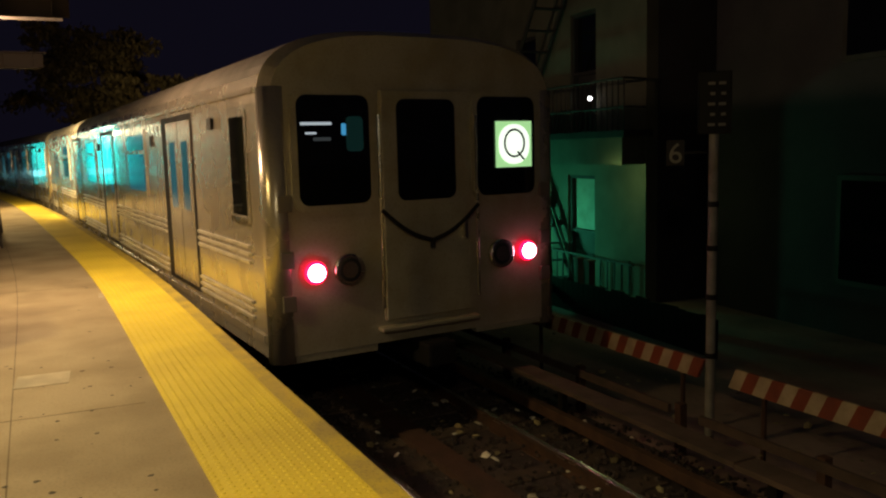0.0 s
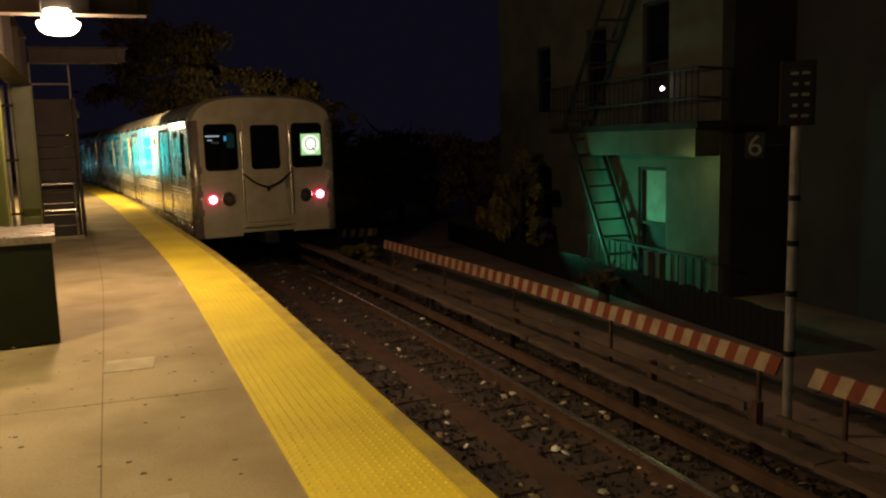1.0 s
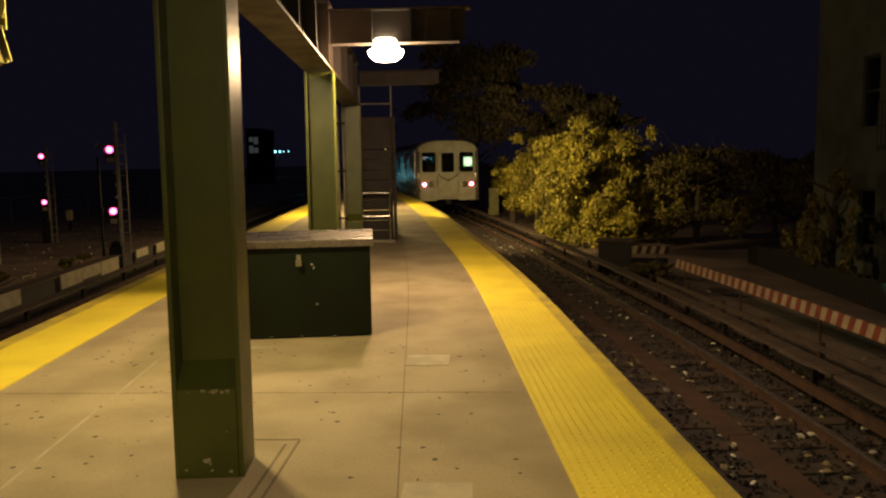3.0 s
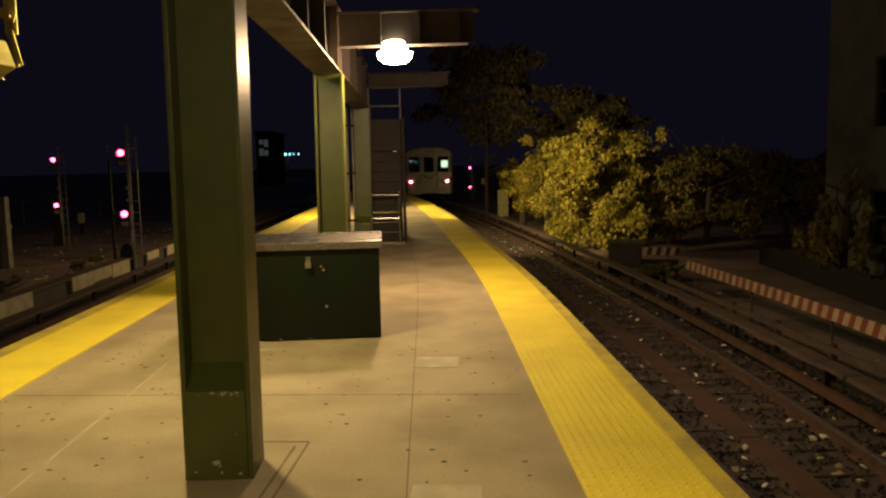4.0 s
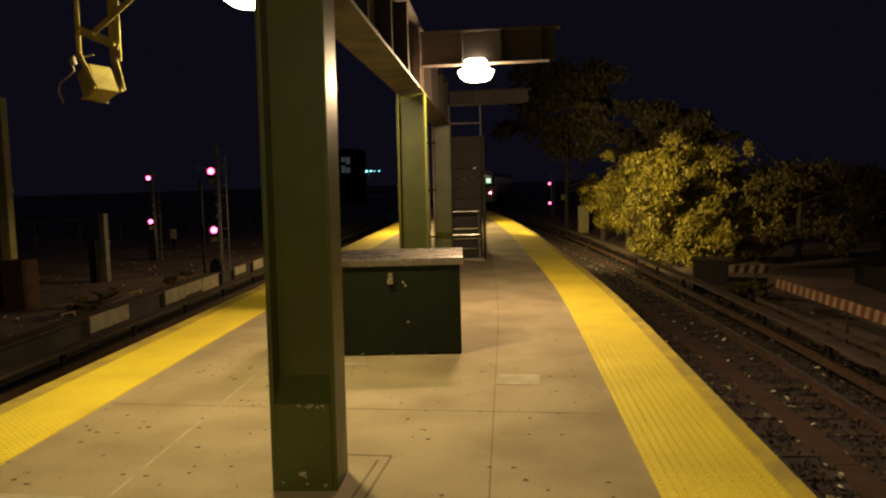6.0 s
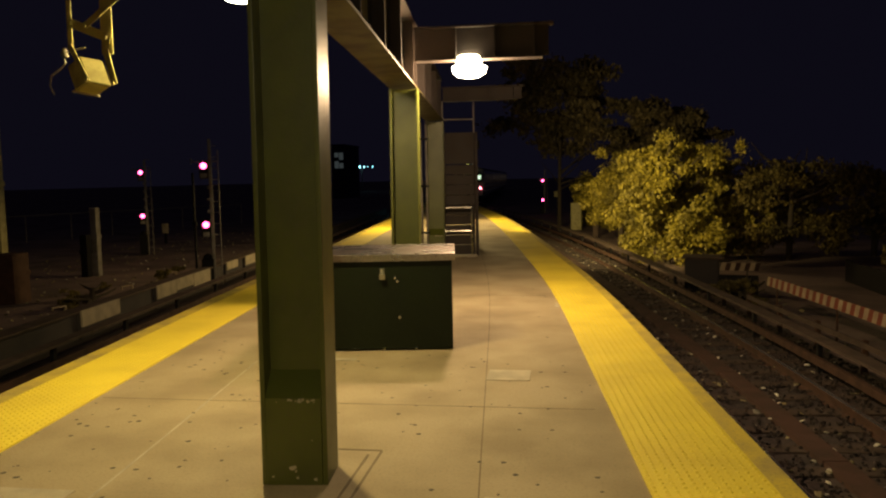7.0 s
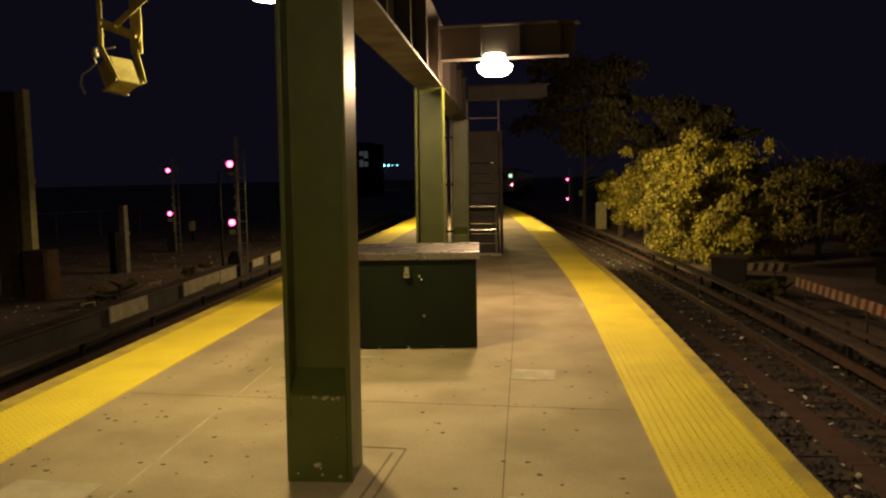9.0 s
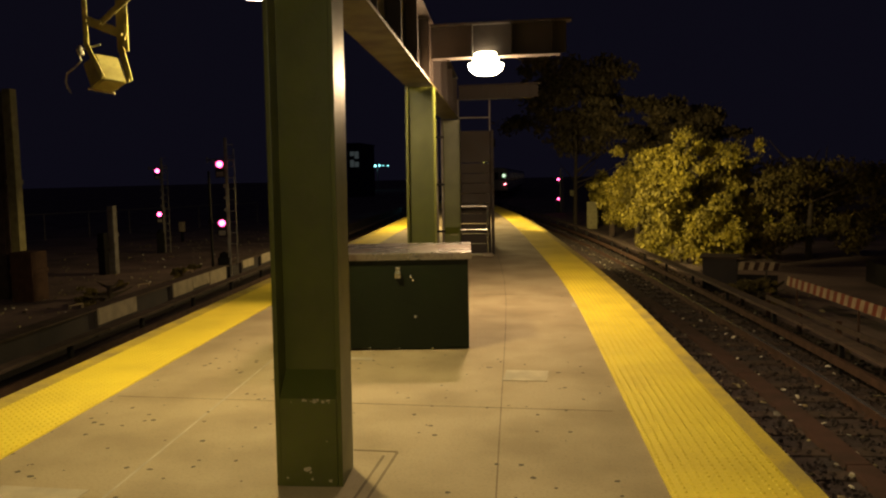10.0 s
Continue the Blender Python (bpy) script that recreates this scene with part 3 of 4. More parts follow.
# ---- beside the running track ----
def build_contact_rail(way, d, z, label):
    """Contact rail under its cover board, on brackets."""
    c = thing("contact_rail", label, "third rail", "contact rails of the tracks")
    for k in range(30):
        bm = B()
        y0 = -12 + 4.0 * k
        w = 0.012 * math.sin(k * 1.9)
        sweep(bm, [(d + w, z - 0.04), (d + 0.22 + w, z - 0.04), (d + 0.22 + w, z), (d + w, z)], steps(y0, y0 + 3.975, 3), way)
        part("cover_board", bm, PLANK, c)
    bm = B()
    sweep(bm, [(d + 0.06, z - 0.38), (d + 0.13, z - 0.38), (d + 0.13, z - 0.28), (d + 0.06, z - 0.28)], steps(-12, 108, 60), way)
    part("conductor", bm, RAIL_SIDE, c)
    for y in steps(-6, 60, 27):
        bm = B()
        p = way(y, d + 0.17)
        box(bm, p.x - 0.03, p.x + 0.03, p.y - 0.04, p.y + 0.04, -1.25, z - 0.045)
        part("bracket", bm, BLACK, c)


def build_stripe_bar(y0, y1):
    g = thing("striped_barrier", "red and white striped clearance barrier on low posts", "barrier", "barriers beside the track")
    n = int((y1 - y0) / 0.131)
    for k in range(n):
        a, b = y0 + (y1 - y0) * k / n, y0 + (y1 - y0) * (k + 1) / n
        bm = B()
        p0, p1 = at_right(a, 4.10, 0), at_right(b, 4.10, 0)
        vs = []
        lean = 0.09
        for q, z in ((p0, 0), (p1, 0)):
            for dx in (0, 0.03):
                vs.append(bm.verts.new((q.x + dx, q.y + lean / 2, -0.70)))
                vs.append(bm.verts.new((q.x + dx, q.y - lean / 2, -0.51)))
        for f in ((0, 1, 3, 2), (4, 6, 7, 5), (0, 4, 5, 1), (2, 3, 7, 6), (0, 2, 6, 4), (1, 5, 7, 3)):
            bm.faces.new([vs[i] for i in f])
        part("stripe", bm, WHITE_STRIPE if k % 2 else RED_STRIPE, g, "red stripe" if k % 2 == 0 else "white stripe")
    for y in steps(y0 + 0.3, y1 - 0.3, max(1, int((y1 - y0) / 2.2))):
        bm = B()
        p = at_right(y, 4.16)
        box(bm, p.x, p.x + 0.03, p.y - 0.018, p.y + 0.018, -1.36, -0.57)
        part("post", bm, RAIL_SIDE, g)
    bm = B()
    sweep(bm, [(3.70, -0.96), (3.735, -0.96), (3.735, -0.88), (3.70, -0.88)], steps(y0, y1, 10), at_right)
    part("lower_rail", bm, PLANK, g)


def build_low_fence():
    """Grey pipe rail on short posts between the contact rail and the barrier."""
    g = thing("low_rail_fence", "rusty short posts beside the contact rail", "fence")
    for y in steps(-2, 17.5, 13):
        bm = B()
        p = at_right(y, 3.78)
        box(bm, p.x - 0.04, p.x + 0.04, p.y - 0.04, p.y + 0.04, -1.36, -0.86, bevel=0.006)
        part("post", bm, RAIL_SIDE, g)


def build_trackside():
    """Dark cabinet with a short striped board, posts and stumps beyond the track."""
    c = thing("trackside_cabinet", "dark steel cabinet with a pale striped board beside the track", "cabinet", m=pose(3.58, 20.3, -1.36, 0, 0, -12))
    bm = B()
    box(bm, -0.55, 0.25, -0.4, 0.4, 0, 0.82, bevel=0.02)
    part("body", bm, DARK_WALL, c)
    bm = B()
    box(bm, -0.62, 0.32, -0.46, 0.46, 0.821, 0.87, bevel=0.01)
    part("cover", bm, PLANK, c)
    bm = B()
    box(bm, 0.251, 1.15, -0.38, -0.34, 0.0, 0.45)
    part("skirt", bm, BLACK, c)
    for k in range(8):
        bm = B()
        x = 0.27 + 0.11 * k
        vs = [bm.verts.new((x + dx + lean, y, z)) for y in (-0.40, -0.35) for dx, lean, z in ((0, 0, 0.56), (0.11, 0, 0.56), (0.11, 0.05, 0.75), (0, 0.05, 0.75))]
        for q in ((0, 1, 2, 3), (7, 6, 5, 4), (0, 4, 5, 1), (1, 5, 6, 2), (2, 6, 7, 3), (3, 7, 4, 0)):
            bm.faces.new([vs[i] for i in q])
        part("stripe", bm, TIMBER if k % 2 else WHITE_STRIPE, c)
    p = thing("trackside_post", "weathered brown post among the leaves", "post", m=pose(1.5, 37.6, -1.36))
    bm = B()
    box(bm, -0.12, 0.12, -0.1, 0.1, 0, 2.5, bevel=0.02)
    part("post", bm, PLANK, p)
    p = thing("trackside_box", "small yellowed box on the ground by the shrub", "box", m=pose(0.70, 43.2, -1.36))
    bm = B()
    box(bm, -0.28, 0.28, -0.2, 0.2, 0, 1.45, bevel=0.02)
    part("body", bm, YELLOWED, p)


def build_left_side():
    """Troughs, slabs, posts and a far fence beyond the other track."""
    t = thing("cable_trough", "dark timber cable trough with pale slabs beside the other track", "cable trough")
    bm = B()
    sweep(bm, [(3.80, -1.3), (4.02, -1.3), (4.02, -0.76), (3.80, -0.76)], steps(-6, 60, 40), at_left)
    part("side", bm, DARK_WALL, t)
    bm = B()
    sweep(bm, [(3.74, -0.759), (4.08, -0.759), (4.08, -0.72), (3.74, -0.72)], steps(-6, 60, 40), at_left)
    part("cover_board", bm, PLANK, t)
    rng = random.Random(12)
    for y0, y1, h in ((13.45, 14.95, 0.30), (16.8, 17.9, 0.31), (17.93, 19.0, 0.27), (19.03, 20.2, 0.33), (21.6, 22.6, 0.22), (23.4, 24.4, 0.28), (25.3, 26.8, 0.25)):
        bm = B()
        d = rng.uniform(3.69, 3.71)
        sweep(bm, [(d, -0.715 - h), (3.735, -0.715 - h), (3.735, -0.715), (d, -0.715)], steps(y0, y1, 4), at_left)
        part("slab", bm, PATCH, t, "pale concrete slab")
        bm = B()
        sweep(bm, [(3.736, -1.3), (3.799, -1.3), (3.799, -0.765), (3.736, -0.765)], steps(y0, y1, 4), at_left)
        part("batten", bm, DARK_WALL, t)
    for y in (10.6, 13.6, 16.4, 18.9, 21.5):
        bm = B()
        p = at_left(y, 4.2)
        m = pose(p.x, p.y, -0.72, 0, 0, 60 + rng.uniform(-25, 25))
        box(bm, -0.16, 0.1, -0.025, 0.025, 0.05, 0.075, m=m)
        box(bm, 0.101, 0.125, -0.025, 0.025, -0.06, 0.075, m=m)
        box(bm, -0.16, -0.14, -0.025, 0.025, 0.0, 0.049, m=m)
        part("bracket", bm, WHITE_STRIPE, t, "pale bent bracket")
    for x, y, h, w, mat, lab in ((-14.22, 18.2, 5.35, 0.12, YELLOWED, "tall yellowed post beyond the other track"), (-14.78, 18.35, 5.3, 0.3, PLANK, "broad brown timber post beyond the other track"), (-13.75, 17.9, 1.25, 0.3, RAIL_SIDE, "squat brown box post beyond the other track"), (-14.87, 23.4, 2.2, 0.11, POLE_GREY, "grey stub post beyond the other track"),
                                 (-15.05, 23.1, 1.35, 0.12, BLACK, "dark short post beyond the other track"), (-14.0, 15.6, 1.5, 0.1, BLACK, "dark short post beyond the other track"), (-9.92, 20.25, 3.2, 0.03, BLACK, "thin dark pole beside the signal")):
        ob = thing("track_post", lab, "post", "posts beyond the other track", m=pose(x, y, -1.36))
        bm = B()
        box(bm, -w, w, -w, w, 0, h, bevel=0.02)
        part("post", bm, mat, ob)
        bm = B()
        box(bm, -w - 0.02, w + 0.02, -w - 0.02, w + 0.02, h * 0.55, h * 0.55 + 0.12, bevel=0.01)
        part("collar", bm, mat, ob)
    f = thing("far_fence", "dim low rail fence beyond the far tracks", "fence")
    bm = B()
    cyl(bm, (-34, 20, 0.02), (-22, 52, 0.02), 0.03, n=8)
    part("rail", bm, POLE_GREY, f)
    for k in range(14):
        u = k / 13
        bm = B()
        cyl(bm, (-34 + 12 * u, 20 + 32 * u, -1.36), (-34 + 12 * u, 20 + 32 * u, 0.02), 0.03, n=8)
        part("post", bm, POLE_GREY, f)
    # mast added as a body for the unseen cyan panel
    m = thing("floodlight_mast", "low mast with a cyan lamp, added out of sight beside the far tracks", "floodlight", m=pose(-11.75, 61.0, -1.36))
    bm = B()
    cyl(bm, (0, 0.4, 0), (0, 0.4, 2.4), 0.05)
    part("mast", bm, POLE_GREY, m)
    bm = B()
    box(bm, -0.3, 0.3, 0.2, 0.39, 1.7, 2.1, bevel=0.03)
    part("lamp_head", bm, CYAN_GLOW, m, "glowing cyan lens")
    k = thing("relay_box", "small pale relay box on a stub beyond the far tracks", "box", m=pose(-19.16, 36.0, -1.36))
    part("stub", box(B(), -0.05, 0.05, -0.05, 0.05, 0, 0.5, bevel=0.008), BLACK, k)
    part("case", box(B(), -0.12, 0.12, -0.1, 0.1, 0.501, 0.98, bevel=0.02), PATCH, k)
    h = thing("far_building", "dark distant building with one dim bluish window", "building", m=pose(-34.5, 120.0, -1.36))
    part("wall", box(B(), -1.1, 0.95, 0, 9, 0, 8.2), DARK_WALL, h)
    part("roof", box(B(), -1.2, 1.05, -0.2, 9.2, 8.201, 8.4), BLACK, h)
    w = part("window_frame", box(B(), -0.7, 0.9, -0.06, -0.002, 4.6, 7.2, bevel=0.01), IRON, h)
    for x0, z0, z1 in ((-0.6, 4.7, 5.8), (0.14, 4.7, 5.5), (0.14, 6.0, 7.1), (-0.6, 6.4, 7.1)):
        part("pane", box(B(), x0, x0 + 0.66, -0.075, -0.061, z0, z1), CAB_DIM, w, "dimly lit pane")
    # far lit window row and a small sign
    w = thing("far_lights", "row of small cyan lights in the distance", "lights", m=pose(-50.2, 185, 4.5))
    for k, (x, s) in enumerate(((0, 0.16), (1.1, 0.1), (2.2, 0.27), (3.3, 0.2), (4.2, 0.1), (5.4, 0.13))):
        bm = B()
        lathe(bm, [(s * 0.3, -s), (s, -s * 0.3), (s, s * 0.3), (s * 0.3, s)], 10, pose(x, 0, 0))
        part("light", bm, CYAN_GLOW, w)
    bm = B()
    cyl(bm, (2.7, 0.3, -6.4), (2.7, 0.3, -0.45), 0.12)
    part("mast", bm, POLE_GREY, w)


def build_marker_board():
    b = thing("marker_board", "small yellow marker board on a post by the far track", "sign", m=pose(-0.35, 55.0, -1.36))
    part("post", box(B(), -0.03, 0.03, -0.03, 0.03, 0, 1.5), BLACK, b)
    part("board", box(B(), -0.24, 0.24, -0.06, -0.031, 1.45, 1.85, bevel=0.01), YELLOWED, b, "yellow board")


def scatter(name, label, category, mat, n, seed, way, d0, d1, y0, y1, z, size, flat):
    """Loose bits lying on the track bed."""
    rng = random.Random(seed)
    verts, faces = [], []
    for _ in range(n):
        y = y0 + (y1 - y0) * rng.random() ** 1.4
        p = way(y, rng.uniform(d0, d1), z)
        s = size * rng.uniform(0.45, 1.3)
        turn = Euler((rng.uniform(-0.5, 0.5), rng.uniform(-0.5, 0.5), rng.uniform(0, 6.28))).to_matrix()
        k = len(verts)
        m = 5
        ring = [Vector((s * math.cos(6.283 * j / m) * rng.uniform(0.6, 1.1), s * 0.75 * math.sin(6.283 * j / m) * rng.uniform(0.6, 1.1), 0)) for j in range(m)]
        for v in ring:
            verts.append(p + turn @ v)
        for v in ring:
            verts.append(p + turn @ (v * 0.6 + Vector((0, 0, s * flat))))
        faces.append(tuple(range(k + m, k + 2 * m)))
        for j in range(m):
            faces.append((k + j, k + (j + 1) % m, k + m + (j + 1) % m, k + m + j))
    me = bpy.data.meshes.new(name)
    me.from_pydata(verts, [], faces)
    me.materials.append(mat)
    return tagged(new(name, me), label, category, kind="stuff")


def build_floor_marks():
    """Repair patches, the framed cover by the column, gum spots."""
    for x, y, w, l in ((-0.43, 6.15, 0.34, 0.33), (-0.22, 3.55, 0.34, 0.36), (0.05, 9.6, 0.3, 0.3)):
        bm = B()
        box(bm, x - w / 2, x + w / 2, y - l / 2, y + l / 2, 0.0, 0.004, bevel=0.0015)
        tagged(part("floor_plate", bm, PATCH), "pale square repair patch in the platform floor", "floor patch", "patches in the floor")
    bm = B()
    for q in ((-1.5, -1.05, 4.335, 4.35), (-1.055, -1.04, 3.5, 4.335), (-1.12, -1.105, 3.5, 4.27)):
        box(bm, *q, 0.0, 0.002)
    tagged(part("cover_frame", bm, DIRT), "dark frame of a cover set in the floor", "floor cover")
    for x, y, w, l in ((-2.75, 3.45, 0.5, 0.3), (-1.95, 6.6, 0.3, 0.1)):
        bm = B()
        box(bm, x - w / 2, x + w / 2, y - l / 2, y + l / 2, 0.0, 0.003)
        ob = tagged(part("floor_patch", bm, PATCH), "pale worn cement smear on the platform floor", "floor patch", "smears on the floor")
    rng = random.Random(31)
    verts, faces = [], []
    spots = [(rng.uniform(-3.4, -1.75), rng.uniform(2.9, 7.5)) for _ in range(110)] + [(rng.uniform(-1.9, 0.2), rng.uniform(4.5, 6.9)) for _ in range(45)] + [(rng.uniform(-0.9, 0.35), rng.uniform(2.5, 12)) for _ in range(30)]
    for x, y in spots:
        r = rng.uniform(0.006, 0.019)
        k = len(verts)
        for j in range(7):
            a = 6.283 * j / 7
            verts.append((x + r * rng.uniform(0.7, 1.3) * math.cos(a), y + r * rng.uniform(0.7, 1.3) * math.sin(a), 0.0022))
        faces.append(tuple(range(k, k + 7)))
    me = bpy.data.meshes.new("gum_spot")
    me.from_pydata(verts, [], faces)
    me.materials.append(GUM)
    tagged(new("gum_spot", me), "dark trodden gum spots on the platform floor", "gum", kind="stuff")


def build_marker_pole():
    p = thing("signal_pole", "grey pole with dark indicator head beside the track", "pole", m=pose(4.93, 5.6, -1.36))
    bm = B()
    cyl(bm, (0, 0, 0), (0, 0, 2.95), 0.043, n=16)
    part("pole", bm, POLE_GREY, p)
    for z in (0.9, 1.45, 1.9, 2.3):
        bm = B()
        cyl(bm, (0, 0, z), (0, 0, z + 0.05), 0.052, n=16)
        part("clamp", bm, BLACK, p)
    bm = B()
    box(bm, -0.14, 0.14, -0.06, 0.06, 2.951, 3.5, bevel=0.01)
    head = part("indicator_head", bm, BLACK, p)
    for k in range(5):
        for j in range(2):
            bm = B()
            box(bm, -0.06 + 0.09 * j + 0.02 * (k % 2), 0.0 + 0.09 * j, -0.066, -0.061, 3.02 + 0.09 * k, 3.045 + 0.09 * k)
            part("label_bar", bm, BAR_WHITE, head)
    bm = B()
    box(bm, -0.40, -0.055, -0.01, 0.01, 2.78, 2.80)
    part("sign_arm", bm, BLACK, p)
    bm = B()
    box(bm, -0.41, -0.25, -0.022, -0.011, 2.675, 2.905, bevel=0.003)
    plate = part("number_plate", bm, RUBBER, p)
    cu = bpy.data.curves.new("number", "FONT")
    cu.body, cu.size, cu.extrude, cu.align_x = "6", 0.26, 0.001, "CENTER"
    cu.materials.append(BAR_WHITE)
    t = new("number", cu)
    t.matrix_basis = pose(-0.33, -0.025, 2.70, 90, 0, 0)
    dg = bpy.context.evaluated_depsgraph_get()
    me = bpy.data.meshes.new_from_object(t.evaluated_get(dg))
    bpy.data.objects.remove(t)
    ob = new("numeral", me)
    ob.parent = plate
    ob.matrix_basis = pose(-0.33, -0.025, 2.70, 90, 0, 0)
    p.matrix_basis = pose(5.10, 5.75, -1.36, 0, 0, -38)


def build_signal(x, y, zs, height, group, turn=0):
    s = thing("track_signal", "black mast signal showing two red lights", "signal", group, m=pose(x, y, -1.36, 0, 0, turn))
    bm = B()
    box(bm, 0.12, 0.2, -0.04, 0.04, 0, height, bevel=0.006)
    part("mast", bm, POLE_GREY, s)
    for z in zs:
        h = z + 1.36
        bm = B()
        box(bm, -0.12, 0.11, -0.1, 0.1, h - 0.35, h + 0.14, bevel=0.02)
        head = part("head", bm, BLACK, s)
        bm = B()
        lathe(bm, [(0.02, 0), (0.085, 0.01), (0.085, 0.03), (0.02, 0.045)], 16, pose(0, -0.1, h, 90))
        part("lens", bm, RED_GLOW, head, "lit red lens", True)
        bm = B()
        cyl(bm, (0, -0.1, h), (0, -0.26, h), 0.115, n=16, caps=False)
        part("hood", bm, BLACK, head)
        bm = B()
        box(bm, -0.09, 0.09, -0.115, -0.101, h - 0.33, h - 0.2, bevel=0.01)
        part("number_board", bm, POLE_GREY, head, "small blank grey board")
    bm = B()
    box(bm, -0.16, 0.16, -0.12, 0.12, 0, 0.85, bevel=0.02)
    part("relay_case", bm, BLACK, s)
    bm = B()
    lathe(bm, [(0.02, 0.85), (0.13, 0.852), (0.11, 0.95), (0.03, 1.0)], 14)
    part("case_dome", bm, BLACK, s, "dark rounded top of the case", True)
    bm = B()
    box(bm, -0.34, 0.36, -0.03, 0.03, zs[1] + 1.46, zs[1] + 1.50, bevel=0.005)
    box(bm, -0.345, -0.315, -0.03, 0.03, zs[1] + 1.40, zs[1] + 1.56, bevel=0.005)
    part("cross_arm", bm, POLE_GREY, s, "grey cross arm at the top")
    bm = B()
    for k in range(4):
        z = zs[0] + 1.36 + 0.32 * (k + 1)
        box(bm, 0.06, 0.119, -0.05, 0.05, z, z + 0.08, bevel=0.01)
    part("cable_clamp", bm, POLE_GREY, s)
    for k in range(int(height / 0.3)):
        bm = B()
        box(bm, 0.2, 0.36, -0.01, 0.01, 0.3 + 0.3 * k, 0.32 + 0.3 * k)
        part("rung", bm, POLE_GREY, s)
    bm = B()
    cyl(bm, (0.37, 0, 0), (0.37, 0, height - 0.3), 0.015, n=8)
    part("ladder_rail", bm, POLE_GREY, s)


# ---- the house ----
def build_house():
    h = thing("house", "dim stucco house with fire escape beyond the track", "house")
    X0, Y0, Y1 = 8.85, 11.65, 21.5
    holes = [(13.25, 14.22, -1.34, 0.92), (13.2, 14.1, 1.75, 4.1), (15.5, 16.4, 2.2, 3.9), (18.2, 19.0, 2.2, 3.8), (18.2, 19.0, -0.5, 0.8)]
    ys = sorted({Y0, Y1, *[v for q in holes for v in q[:2]]})
    zs = sorted({-1.36, 8.5, *[v for q in holes for v in q[2:]]})
    bm = B()
    for a, b in zip(ys, ys[1:]):
        for c, d in zip(zs, zs[1:]):
            if not any(q[0] <= a and b <= q[1] and q[2] <= c and d <= q[3] for q in holes):
                box(bm, X0, X0 + 0.25, a, b, c, d)
    bmesh.ops.remove_doubles(bm, verts=bm.verts, dist=0.001)
    part("wall", bm, STUCCO, h, "pale stucco wall facing the track")
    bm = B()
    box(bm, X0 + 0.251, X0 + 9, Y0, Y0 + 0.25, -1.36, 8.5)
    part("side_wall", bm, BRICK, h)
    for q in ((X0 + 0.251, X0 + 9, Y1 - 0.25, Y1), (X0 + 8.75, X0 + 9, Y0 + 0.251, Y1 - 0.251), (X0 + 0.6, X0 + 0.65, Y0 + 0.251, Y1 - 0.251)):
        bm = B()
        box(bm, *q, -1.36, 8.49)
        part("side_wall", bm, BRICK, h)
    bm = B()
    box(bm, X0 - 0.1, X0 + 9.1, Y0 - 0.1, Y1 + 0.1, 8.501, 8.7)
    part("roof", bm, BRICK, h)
    for k, (a, b, c, d) in enumerate(holes):
        bm = B()
        for q in ((a, a + 0.07, c, d), (b - 0.07, b, c, d), (a + 0.071, b - 0.071, d - 0.07, d), (a + 0.071, b - 0.071, (c + d) / 2 - 0.03, (c + d) / 2 + 0.03)):
            box(bm, X0 + 0.05, X0 + 0.13, *q)
        w = part("door_frame" if k < 2 else "window_frame", bm, IRON, h)
        bm = B()
        box(bm, X0 + 0.14, X0 + 0.15, a + 0.071, b - 0.071, (c + d) / 2 + 0.031, d - 0.071)
        part("pane", bm, PALE_GLASS if k == 0 else DARK_GLASS, w)
        bm = B()
        box(bm, X0 + 0.14, X0 + 0.16, a + 0.071, b - 0.071, c, (c + d) / 2 - 0.031)
        part("panel" if k < 2 else "pane", bm, IRON if k < 2 else DARK_GLASS, w)
    esc = thing("fire_escape", "black iron fire escape with steep stair and landing", "fire escape")
    bm = B()
    box(bm, X0 - 0.62, X0 - 0.005, 11.45, 17.0, 1.64, 1.76)
    part("landing", bm, IRON, esc)
    bm = B()
    box(bm, X0 - 0.5, X0 - 0.005, 11.66, 16.7, 1.16, 1.639)
    part("soffit", bm, STUCCO, esc)
    for z in (2.15, 2.64):
        bm = B()
        cyl(bm, (X0 - 0.6, 11.47, z), (X0 - 0.6, 17.0, z), 0.02, n=8)
        cyl(bm, (X0 - 0.6, 11.47, z), (X0 - 0.01, 11.67, z), 0.02, n=8)
        part("railing", bm, IRON, esc)
    for k in range(34):
        bm = B()
        y = 11.47 + 5.53 * k / 33
        cyl(bm, (X0 - 0.6, y, 1.761), (X0 - 0.6, y, 2.64), 0.012, n=6)
        part("baluster", bm, IRON, esc)
    for x in (X0 - 0.75, X0 - 0.1):
        for a, b in (((x, 15.75, 1.66), (x, 13.88, -1.34)), ((x, 13.6, 5.2), (x, 16.1, 1.7))):
            bm = B()
            cyl(bm, a, b, 0.045, n=8)
            part("stringer", bm, IRON, esc)
    for k in range(9):
        u = (k + 0.5) / 9
        for (ya, za), (yb, zb) in (((15.75, 1.66), (13.88, -1.34)), ((13.6, 5.2), (16.1, 1.7))):
            bm = B()
            y, z = ya + (yb - ya) * u, za + (zb - za) * u
            box(bm, X0 - 0.75, X0 - 0.1, y - 0.09, y + 0.09, z, z + 0.025)
            part("tread", bm, IRON, esc)
    bm = B()
    box(bm, X0 - 0.62, X0 - 0.005, 11.45, 17.0, 4.9, 4.96)
    part("landing", bm, IRON, esc)
    lamp = thing("wall_lamp", "small white bulb on the house wall", "lamp", m=pose(X0 - 0.14, 13.19, 2.40))
    bm = B()
    lathe(bm, [(0.01, -0.04), (0.035, -0.02), (0.04, 0.01), (0.015, 0.05)], 12)
    bulb = part("bulb", bm, WHITE_GLOW, lamp, smooth=True)
    bm = B()
